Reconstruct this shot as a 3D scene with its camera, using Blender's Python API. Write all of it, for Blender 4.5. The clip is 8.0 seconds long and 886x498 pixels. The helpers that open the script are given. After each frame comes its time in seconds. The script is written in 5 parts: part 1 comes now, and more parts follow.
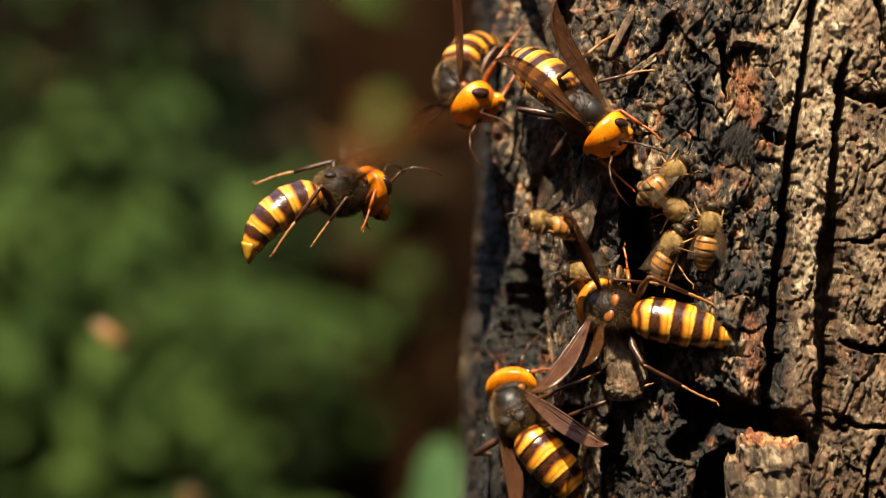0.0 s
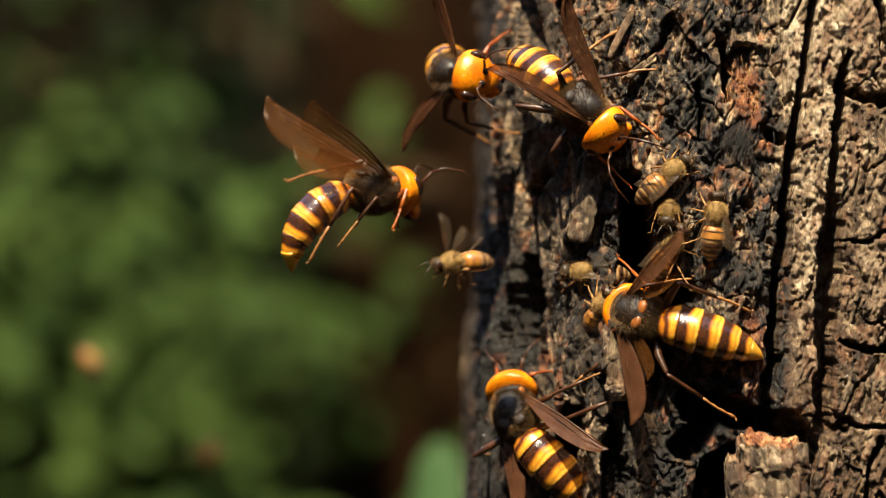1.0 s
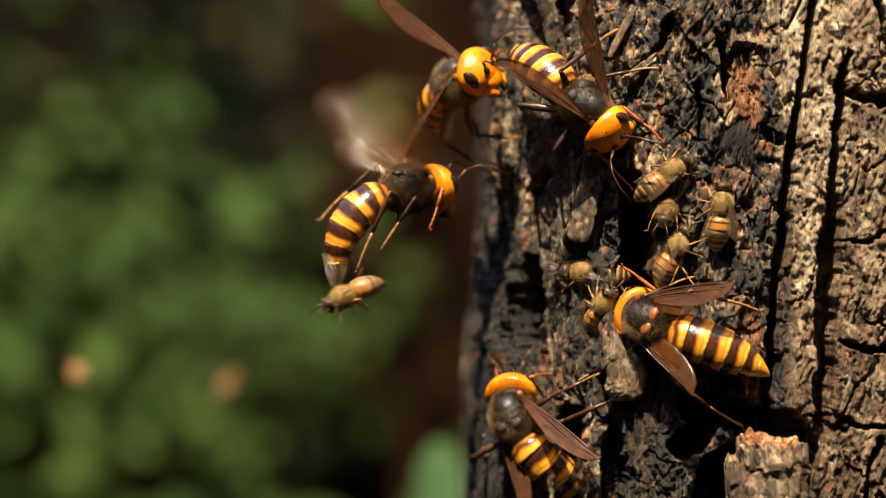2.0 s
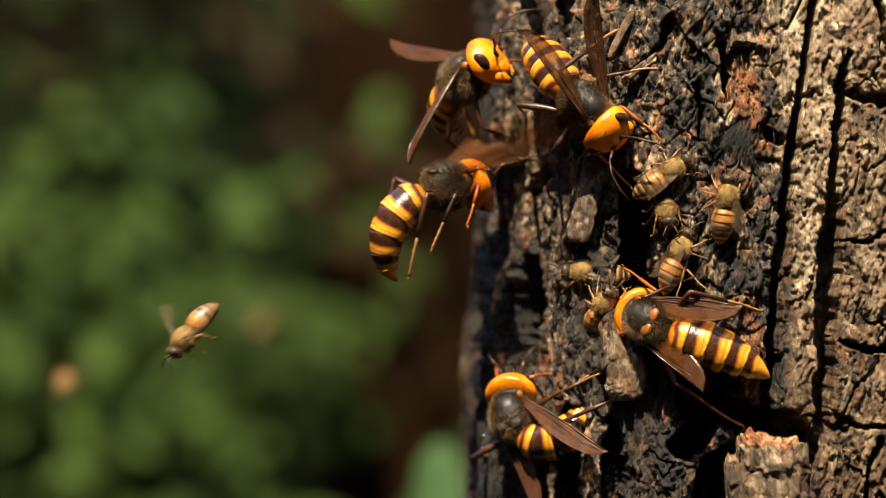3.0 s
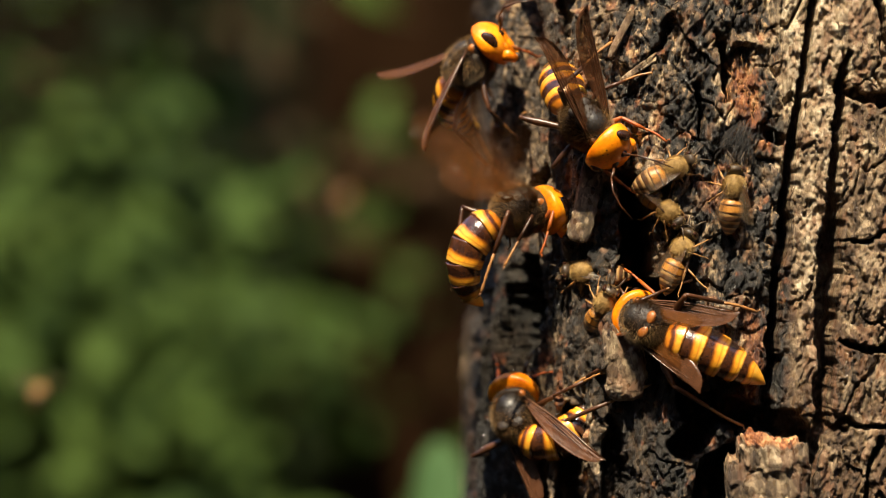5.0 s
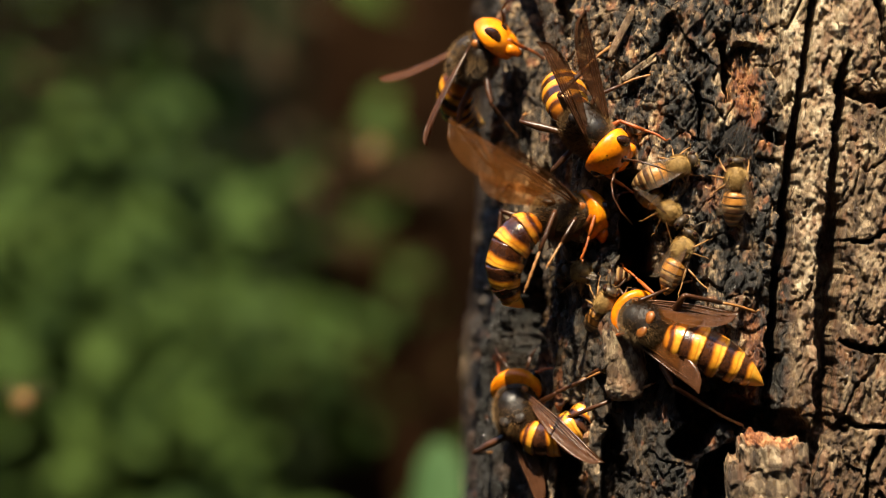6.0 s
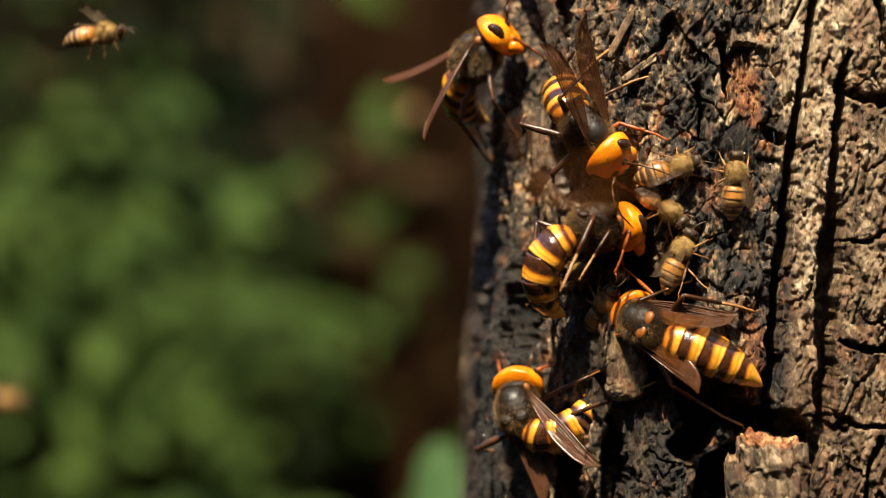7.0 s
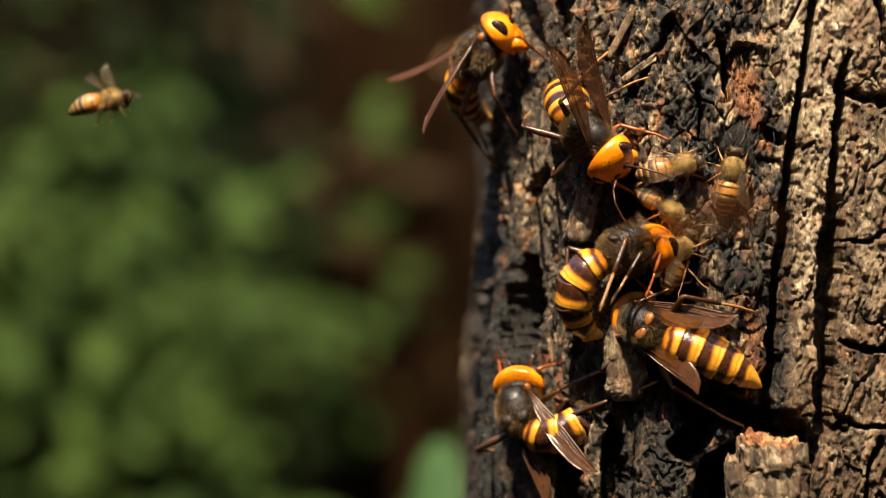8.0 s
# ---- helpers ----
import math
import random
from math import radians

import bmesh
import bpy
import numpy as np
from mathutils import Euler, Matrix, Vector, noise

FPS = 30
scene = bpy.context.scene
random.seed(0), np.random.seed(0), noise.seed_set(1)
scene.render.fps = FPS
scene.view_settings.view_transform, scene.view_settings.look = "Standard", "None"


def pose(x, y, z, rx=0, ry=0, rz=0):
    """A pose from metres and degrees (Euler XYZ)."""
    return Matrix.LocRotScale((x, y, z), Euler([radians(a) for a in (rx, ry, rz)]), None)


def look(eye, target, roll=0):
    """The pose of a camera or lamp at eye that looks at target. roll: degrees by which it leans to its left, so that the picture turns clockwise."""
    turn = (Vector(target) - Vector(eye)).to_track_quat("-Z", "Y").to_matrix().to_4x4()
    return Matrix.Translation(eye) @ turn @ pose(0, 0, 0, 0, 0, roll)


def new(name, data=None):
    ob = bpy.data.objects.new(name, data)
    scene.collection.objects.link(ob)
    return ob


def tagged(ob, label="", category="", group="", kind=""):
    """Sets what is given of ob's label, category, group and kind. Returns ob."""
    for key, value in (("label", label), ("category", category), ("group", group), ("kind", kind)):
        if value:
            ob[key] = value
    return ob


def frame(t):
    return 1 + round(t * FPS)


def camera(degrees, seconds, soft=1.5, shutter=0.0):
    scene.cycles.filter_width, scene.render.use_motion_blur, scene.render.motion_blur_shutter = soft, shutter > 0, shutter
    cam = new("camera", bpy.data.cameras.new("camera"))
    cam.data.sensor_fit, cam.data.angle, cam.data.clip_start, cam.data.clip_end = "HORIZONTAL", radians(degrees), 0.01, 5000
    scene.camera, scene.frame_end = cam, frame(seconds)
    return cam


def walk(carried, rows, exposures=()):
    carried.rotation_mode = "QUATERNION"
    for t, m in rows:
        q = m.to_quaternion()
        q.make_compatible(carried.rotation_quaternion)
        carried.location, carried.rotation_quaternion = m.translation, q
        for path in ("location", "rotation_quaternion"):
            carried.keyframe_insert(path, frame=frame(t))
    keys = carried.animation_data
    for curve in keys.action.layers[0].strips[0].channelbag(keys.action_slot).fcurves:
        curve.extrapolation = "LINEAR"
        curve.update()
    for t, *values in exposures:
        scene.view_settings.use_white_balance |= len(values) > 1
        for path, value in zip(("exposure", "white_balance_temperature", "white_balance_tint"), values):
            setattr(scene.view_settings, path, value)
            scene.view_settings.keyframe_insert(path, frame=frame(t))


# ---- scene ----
# The middle of the view is the origin of all millimetre numbers: x right, y away, z up; the ground lies 1.2 m below it.
MM = 0.001
HIVE = Vector((0, 0, 1.2))
EYE = 444.6


def mm(x, y, z):
    """A place in the world from millimetres about the hive's entrance."""
    return HIVE + Vector((x, y, z)) * MM


def aim(at, ahead, back):
    """A pose at a place, x along ahead, z as near to back as it goes."""
    x = Vector(ahead).normalized()
    y = Vector(back).cross(x).normalized()
    z = x.cross(y)
    m = Matrix((x, y, z)).transposed().to_4x4()
    m.translation = Vector(at)
    return m


cam = camera(20, 8.0, soft=1.0, shutter=0.9)
cam.data.dof.use_dof = True
cam.data.dof.focus_distance = 0.4395
cam.data.dof.aperture_fstop = 9.0
walk(cam, [(0, look(mm(0, -EYE, 0), mm(0, 0, 0))), (8, look(mm(0, -EYE, 0), mm(0, 0, 0)))], [(0, 1.36), (8, 1.36)])

# ---- light ----
SUN_TO = Vector((-0.15, -0.48, 0.86)).normalized()
world = bpy.data.worlds.new("world")
scene.world = world
world.use_nodes = True
sky = world.node_tree.nodes.new("ShaderNodeTexSky")
sky.sky_type = "NISHITA"
sky.sun_disc = False
sky.sun_elevation = math.asin(SUN_TO.z)
sky.sun_rotation = math.atan2(SUN_TO.x, SUN_TO.y)
world.node_tree.links.new(sky.outputs[0], world.node_tree.nodes["Background"].inputs[0])
world.node_tree.nodes["Background"].inputs[1].default_value = 0.105
sun = new("sun", bpy.data.lights.new("sun", "SUN"))
sun.data.energy = 4.8
sun.data.angle = radians(0.5)
sun.data.color = (1.0, 0.86, 0.63)
sun.matrix_basis = look(mm(0, 0, 0) + SUN_TO * 3, mm(0, 0, 0))


# ---- materials ----
class Stuff:
    """A node material with short names for what is needed here."""

    def __init__(self, name, rough=0.5, spec=0.5):
        self.mat = bpy.data.materials.new(name)
        self.mat.use_nodes = True
        self.tree = self.mat.node_tree
        self.bsdf = self.tree.nodes["Principled BSDF"]
        self.bsdf.inputs["Roughness"].default_value = rough
        self.bsdf.inputs["Specular IOR Level"].default_value = spec

    def node(self, kind, **values):
        n = self.tree.nodes.new(kind)
        for key, value in values.items():
            n.inputs[key].default_value = value
        return n

    def link(self, a, b):
        self.tree.links.new(a, b)

    def coords(self):
        return self.node("ShaderNodeTexCoord").outputs["Object"]

    def noise(self, scale, detail=4.0, rough=0.6, stretch=None):
        n = self.node("ShaderNodeTexNoise", Scale=scale, Detail=detail, Roughness=rough)
        if stretch:
            m = self.node("ShaderNodeMapping")
            m.inputs["Scale"].default_value = stretch
            self.link(self.coords(), m.inputs["Vector"])
            self.link(m.outputs[0], n.inputs["Vector"])
        else:
            self.link(self.coords(), n.inputs["Vector"])
        return n.outputs["Fac"]

    def grains(self, scale, stretch):
        """A random number for each grain of a crumbled surface."""
        n = self.node("ShaderNodeTexVoronoi", Scale=scale, Randomness=1.0)
        m = self.node("ShaderNodeMapping")
        m.inputs["Scale"].default_value = stretch
        w = self.node("ShaderNodeTexNoise", Scale=scale * 0.7, Detail=3.0)
        self.link(self.coords(), w.inputs["Vector"])
        shift = self.node("ShaderNodeVectorMath")
        shift.operation = "MULTIPLY_ADD"
        self.link(w.outputs["Color"], shift.inputs[0])
        shift.inputs[1].default_value = (0.9 / scale,) * 3
        self.link(self.coords(), shift.inputs[2])
        self.link(shift.outputs[0], m.inputs["Vector"])
        self.link(m.outputs[0], n.inputs["Vector"])
        split = self.node("ShaderNodeSeparateColor")
        self.link(n.outputs["Color"], split.inputs[0])
        return split.outputs[0], split.outputs[1]

    def attribute(self, name):
        n = self.node("ShaderNodeAttribute")
        n.attribute_name = name
        return n.outputs["Fac"]

    def ramp(self, fac, stops):
        n = self.node("ShaderNodeValToRGB")
        while len(n.color_ramp.elements) < len(stops):
            n.color_ramp.elements.new(0.5)
        for e, (at, colour) in zip(n.color_ramp.elements, stops):
            e.position = at
            e.color = (*colour, 1)
        self.link(fac, n.inputs["Fac"])
        return n.outputs["Color"]

    def math(self, op, a, b):
        n = self.node("ShaderNodeMath")
        n.operation = op
        for i, v in enumerate((a, b)):
            if isinstance(v, (int, float)):
                n.inputs[i].default_value = v
            else:
                self.link(v, n.inputs[i])
        return n.outputs[0]

    def mix(self, fac, a, b, how="MIX"):
        n = self.node("ShaderNodeMix")
        n.data_type = "RGBA"
        n.blend_type = how
        for i, v in ((0, fac), (6, a), (7, b)):
            if isinstance(v, (int, float)):
                n.inputs[i].default_value = v
            elif isinstance(v, tuple):
                n.inputs[i].default_value = (*v, 1)
            else:
                self.link(v, n.inputs[i])
        return n.outputs[2]

    def base(self, colour):
        if isinstance(colour, tuple):
            self.bsdf.inputs["Base Color"].default_value = (*colour, 1)
        else:
            self.link(colour, self.bsdf.inputs["Base Color"])
        return self

    def bump(self, height, strength, distance):
        n = self.node("ShaderNodeBump", Strength=strength, Distance=distance)
        self.link(height, n.inputs["Height"])
        self.link(n.outputs[0], self.bsdf.inputs["Normal"])
        return self


def mottled(name, dark, light, scale, rough=0.5, spec=0.5, bump=0.0, stretch=None):
    s = Stuff(name, rough, spec)
    s.base(s.ramp(s.noise(scale, stretch=stretch), [(0.3, dark), (0.7, light)]))
    if bump:
        s.bump(s.noise(scale * 4, stretch=stretch), 0.6, bump)
    return s.mat


def make_bark():
    s = Stuff("bark", 0.5, 0.5)
    fine = s.noise(800, 8, 0.75, (1, 1, 0.4))
    broad = s.noise(110, 5, 0.65, (1, 1, 0.35))
    large, hue = s.grains(520, (1, 1, 0.45))
    small, shine = s.grains(1500, (1, 1, 0.6))
    tone = s.math("ADD", s.math("MULTIPLY", s.attribute("tone"), 0.58), s.math("MULTIPLY", s.math("SUBTRACT", fine, 0.36), 0.68))
    tone = s.math("ADD", tone, s.math("MULTIPLY", s.math("SUBTRACT", large, 0.42), 0.20))
    tone = s.math("ADD", tone, s.math("MULTIPLY", s.math("SUBTRACT", small, 0.42), 0.28))
    tan = s.ramp(tone, [(0.14, (0.03, 0.017, 0.009)), (0.32, (0.13, 0.086, 0.047)), (0.48, (0.31, 0.225, 0.135)), (0.62, (0.54, 0.415, 0.26)), (0.82, (0.82, 0.70, 0.50))])
    tan = s.mix(s.ramp(broad, [(0.4, (0, 0, 0)), (0.7, (0.65, 0.65, 0.65))]), tan, (0.15, 0.078, 0.038))
    tan = s.mix(s.ramp(hue, [(0.62, (0, 0, 0)), (0.9, (0.5, 0.5, 0.5))]), tan, (0.23, 0.105, 0.05))
    char = s.ramp(tone, [(0.16, (0.008, 0.007, 0.006)), (0.42, (0.026, 0.022, 0.018)), (0.56, (0.095, 0.066, 0.042)), (0.68, (0.34, 0.225, 0.12)), (0.84, (0.78, 0.56, 0.31))])
    weathered = s.ramp(tone, [(0.2, (0.009, 0.007, 0.005)), (0.44, (0.045, 0.031, 0.020)), (0.60, (0.16, 0.11, 0.068)), (0.78, (0.48, 0.36, 0.23))])
    rust = s.ramp(tone, [(0.2, (0.09, 0.024, 0.010)), (0.45, (0.36, 0.13, 0.047)), (0.7, (0.72, 0.43, 0.20))])
    base = s.mix(s.attribute("char"), tan, char)
    base = s.mix(s.attribute("grey"), base, weathered)
    base = s.mix(s.attribute("rust"), base, rust)
    s.base(base)
    s.link(s.ramp(shine, [(0.1, (0.2, 0.2, 0.2)), (0.6, (0.66, 0.66, 0.66))]), s.bsdf.inputs["Roughness"])
    rise = s.math("ADD", s.math("MULTIPLY", s.noise(1300, 9, 0.8, (1, 1, 0.4)), 0.75), s.math("ADD", s.math("MULTIPLY", large, 0.16), s.math("MULTIPLY", small, 0.14)))
    s.bump(rise, 1.0, 0.0010)
    return s.mat


def make_banded(name, stops, rough, wavy=0.2):
    """Chitin whose colour changes along each ring of the abdomen."""
    s = Stuff(name, rough, 0.55)
    wave = s.math("MULTIPLY", s.math("SUBTRACT", s.noise(420, 5, 0.65), 0.5), wavy)
    base = s.ramp(s.math("ADD", s.attribute("band"), wave), stops)
    s.base(s.mix(s.ramp(s.noise(900, 5), [(0.4, (0, 0, 0)), (0.75, (0.5, 0.5, 0.5))]), base, (0.16, 0.05, 0.012)))
    s.bump(s.noise(2200, 4), 0.35, 0.0002)
    s.bsdf.inputs["Coat Weight"].default_value = 0.6
    s.bsdf.inputs["Coat Roughness"].default_value = 0.08
    return s.mat


def make_wing(name, tint, alpha, rough, clearness=(1, 0.88, 0.7)):
    s = Stuff(name, rough, 0.4)
    s.base(s.ramp(s.noise(500, 4), [(0.3, tuple(c * 0.6 for c in tint)), (0.7, tint)]))
    clear = s.node("ShaderNodeBsdfTransparent")
    clear.inputs["Color"].default_value = (*clearness, 1)
    glow = s.node("ShaderNodeBsdfTranslucent")
    glow.inputs["Color"].default_value = (*tint, 1)
    thin = s.node("ShaderNodeMixShader", Fac=0.3)
    s.link(s.bsdf.outputs[0], thin.inputs[1])
    s.link(glow.outputs[0], thin.inputs[2])
    both = s.node("ShaderNodeMixShader", Fac=alpha)
    s.link(clear.outputs[0], both.inputs[1])
    s.link(thin.outputs[0], both.inputs[2])
    s.link(both.outputs[0], s.tree.nodes["Material Output"].inputs["Surface"])
    s.bump(s.noise(500, 3, 0.5, (0.15, 1, 1)), 0.35, 0.0005)
    return s.mat


def make_head():
    """Orange chitin, deeper and browner in cloudy patches, with fine pits."""
    s = Stuff("orange_chitin", 0.24, 0.5)
    cloud = s.ramp(s.noise(150, 4, 0.6), [(0.30, (0.52, 0.085, 0.002)), (0.50, (0.82, 0.23, 0.004)), (0.70, (0.95, 0.40, 0.012))])
    s.base(s.mix(s.ramp(s.noise(1400, 4), [(0.5, (0, 0, 0)), (0.8, (0.5, 0.5, 0.5))]), cloud, (0.30, 0.05, 0.004)))
    s.bump(s.noise(2600, 4), 0.4, 0.00025)
    return s.mat


BARK = make_bark()
HEAD = make_head()
RUST = mottled("rusty_chitin", (0.16, 0.03, 0.006), (0.40, 0.10, 0.014), 500, 0.35, 0.5, 0.00008)
SPOT = mottled("spot_chitin", (0.15, 0.042, 0.007), (0.38, 0.125, 0.018), 500, 0.42, 0.5, 0.00008)
DARK = mottled("black_chitin", (0.004, 0.003, 0.003), (0.024, 0.012, 0.007), 300, 0.33, 0.5, 0.0001)
LIMB = mottled("leg_chitin", (0.010, 0.004, 0.002), (0.085, 0.030, 0.010), 300, 0.36, 0.5, 0.00012)
COMPOUND = mottled("eye_facets", (0.014, 0.006, 0.004), (0.045, 0.018, 0.010), 2500, 0.09, 0.6, 0.00003)
TARSUS = mottled("foot_chitin", (0.14, 0.055, 0.014), (0.46, 0.22, 0.07), 500, 0.4, 0.5, 0.0001)
TERGITE = make_banded("hornet_tergite", [(0.0, (0.040, 0.015, 0.008)), (0.32, (0.022, 0.009, 0.007)), (0.38, (0.10, 0.027, 0.007)), (0.47, (0.52, 0.16, 0.010)), (0.57, (0.80, 0.34, 0.022)),
                                         (0.68, (0.81, 0.35, 0.024)), (0.745, (0.55, 0.19, 0.014)), (0.80, (0.83, 0.38, 0.03)), (0.90, (0.90, 0.49, 0.075)), (0.95, (0.42, 0.13, 0.012)), (1.0, (0.09, 0.03, 0.010))], 0.2, 0.17)
FIRST = make_banded("first_tergite", [(0.0, (0.30, 0.09, 0.014)), (0.34, (0.62, 0.20, 0.012)), (0.44, (0.09, 0.025, 0.008)), (0.56, (0.05, 0.015, 0.008)), (0.64, (0.50, 0.15, 0.012)),
                                      (0.74, (0.78, 0.36, 0.03)), (0.92, (0.80, 0.36, 0.03)), (1.0, (0.10, 0.035, 0.012))], 0.22, 0.25)
MATTE = mottled("downy_chitin", (0.007, 0.004, 0.003), (0.028, 0.016, 0.009), 420, 0.5, 0.35, 0.00035)
SHIELD = mottled("satin_black_chitin", (0.010, 0.008, 0.006), (0.026, 0.021, 0.017), 500, 0.42, 0.5, 0.00012)
TIP = mottled("yellow_tip", (0.72, 0.27, 0.012), (0.90, 0.50, 0.05), 300, 0.28, 0.5)
BEE_RING = make_banded("bee_tergite", [(0.0, (0.46, 0.31, 0.14)), (0.24, (0.36, 0.19, 0.06)), (0.40, (0.10, 0.05, 0.02)), (0.52, (0.05, 0.026, 0.013)), (0.92, (0.05, 0.026, 0.013)), (1.0, (0.42, 0.28, 0.12))], 0.4, 0.24)
BEE_AMBER = make_banded("bee_amber_tergite", [(0.0, (0.40, 0.16, 0.025)), (0.74, (0.50, 0.22, 0.035)), (0.84, (0.20, 0.08, 0.02)), (0.93, (0.06, 0.03, 0.014)), (1.0, (0.46, 0.32, 0.15))], 0.4, 0.2)
BEE_DARK = mottled("bee_chitin", (0.02, 0.014, 0.01), (0.07, 0.045, 0.025), 700, 0.45, 0.4)
BEE_LIMB = mottled("bee_leg", (0.12, 0.055, 0.018), (0.46, 0.23, 0.075), 700, 0.45, 0.4)
FUZZ = mottled("brown_hair", (0.035, 0.019, 0.008), (0.26, 0.15, 0.055), 900, 0.6, 0.4)
BEE_FUZZ = mottled("tan_hair", (0.17, 0.10, 0.03), (0.44, 0.28, 0.095), 900, 0.7, 0.3)
WING = make_wing("hornet_wing", (0.15, 0.066, 0.034), 0.62, 0.22, (0.93, 0.82, 0.68))
HAZE = make_wing("spread_wing", (0.22, 0.09, 0.025), 0.18, 0.2, (1, 0.94, 0.85))
BEE_WING = make_wing("bee_wing", (0.40, 0.30, 0.2), 0.055, 0.2, (0.98, 0.97, 0.95))
VEIN = mottled("wing_vein", (0.03, 0.012, 0.006), (0.11, 0.045, 0.018), 500, 0.3)
LEAF = mottled("leaf_green", (0.008, 0.021, 0.003), (0.054, 0.088, 0.015), 22, 0.8, 0.12)
LEAF_PALE = mottled("leaf_pale", (0.03, 0.07, 0.022), (0.05, 0.105, 0.034), 30, 0.7, 0.2)
# leaves deep in the wood, the shade there painted into their green
LEAF_SHADE = mottled("leaf_shade", (0.004, 0.007, 0.002), (0.016, 0.022, 0.006), 14, 0.8, 0.1)
TORN = mottled("torn_fibre", (0.16, 0.05, 0.018), (0.58, 0.30, 0.12), 600, 0.7, 0.3)
BURNT = mottled("burnt_fibre", (0.010, 0.009, 0.009), (0.04, 0.034, 0.03), 600, 0.55, 0.4)
DRY = mottled("dry_leaf", (0.025, 0.014, 0.006), (0.08, 0.048, 0.022), 14, 0.8, 0.1)
# background bark and soil: canopy shade is put into their near-black colours
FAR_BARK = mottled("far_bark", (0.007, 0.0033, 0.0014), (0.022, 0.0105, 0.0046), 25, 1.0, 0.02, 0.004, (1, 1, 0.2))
SHADED_SOIL = mottled("shaded_soil", (0.0015, 0.001, 0.0005), (0.005, 0.0033, 0.0012), 6, 1.0, 0.02, 0.01)


# ---- mesh helpers ----
def mesh_of(name, verts, faces, mat, smooth=True, **values):
    me = bpy.data.meshes.new(name)
    me.from_pydata([tuple(v) for v in verts], [], faces)
    me.materials.append(mat)
    if smooth:
        me.polygons.foreach_set("use_smooth", [True] * len(me.polygons))
    for key, data in values.items():
        me.attributes.new(key, "FLOAT", "POINT").data.foreach_set("value", np.asarray(data, dtype=np.float32))
    me.update()
    return me


def part(name, me, parent, label="", m=None):
    ob = new(name, me)
    ob.parent = parent
    if m is not None:
        ob.matrix_basis = m
    if label:
        ob["label"] = label
    return ob


def rings_faces(rings, segs, cap=True):
    faces = []
    for i in range(rings - 1):
        for j in range(segs):
            k = (j + 1) % segs
            faces.append((i * segs + j, i * segs + k, (i + 1) * segs + k, (i + 1) * segs + j))
    if cap:
        faces.append(tuple(range(segs))[::-1])
        faces.append(tuple((rings - 1) * segs + j for j in range(segs)))
    return faces


def tube(points, radii, segs=8):
    """Vertices and faces of a tapering tube through points, in millimetres."""
    pts = [Vector(p) for p in points]
    verts = []
    side = None
    for i, p in enumerate(pts):
        d = (pts[min(i + 1, len(pts) - 1)] - pts[max(i - 1, 0)]).normalized()
        if side is None:
            side = d.orthogonal().normalized()
        side = (side - d * side.dot(d)).normalized()
        up = d.cross(side)
        for j in range(segs):
            a = 2 * math.pi * j / segs
            verts.append((p + (side * math.cos(a) + up * math.sin(a)) * radii[i]) * MM)
    return verts, rings_faces(len(pts), segs)


def joined(pieces):
    verts, faces = [], []
    for v, f in pieces:
        n = len(verts)
        verts += list(v)
        faces += [tuple(i + n for i in q) for q in f]
    return verts, faces


def blob(size, at=(0, 0, 0), shape=None, us=20, vs=12):
    """A ball of half-axes size, in millimetres; shape turns each unit direction into another."""
    verts, faces = [], []
    for i in range(vs + 1):
        th = math.pi * i / vs
        for j in range(us):
            ph = 2 * math.pi * j / us
            d = Vector((math.cos(th), math.sin(th) * math.cos(ph), math.sin(th) * math.sin(ph)))
            d = Vector(shape(d)) if shape else d
            verts.append(Vector((d.x * size[0] + at[0], d.y * size[1] + at[1], d.z * size[2] + at[2])) * MM)
    return verts, rings_faces(vs + 1, us, False)


def hairs(count, size, length, at, rng, keep):
    """Short tapering hairs that stand on a ball, in one mesh."""
    pieces = []
    while len(pieces) < count:
        d = Vector((rng.gauss(0, 1), rng.gauss(0, 1), rng.gauss(0, 1))).normalized()
        if not keep(d):
            continue
        p = Vector((d.x * size[0], d.y * size[1], d.z * size[2])) + Vector(at)
        lean = (d + Vector((-0.5, rng.uniform(-.4, .4), rng.uniform(-.2, .4)))).normalized()
        side = lean.orthogonal().normalized()
        other = lean.cross(side)
        w = 0.035 * length ** 0.5
        tip = p + lean * length * rng.uniform(0.6, 1.2)
        pieces.append(([(p + side * w) * MM, (p - side * w * .5 + other * w * .8) * MM, (p - side * w * .5 - other * w * .8) * MM, tip * MM],
                       [(0, 1, 3), (1, 2, 3), (2, 0, 3)]))
    return joined(pieces)


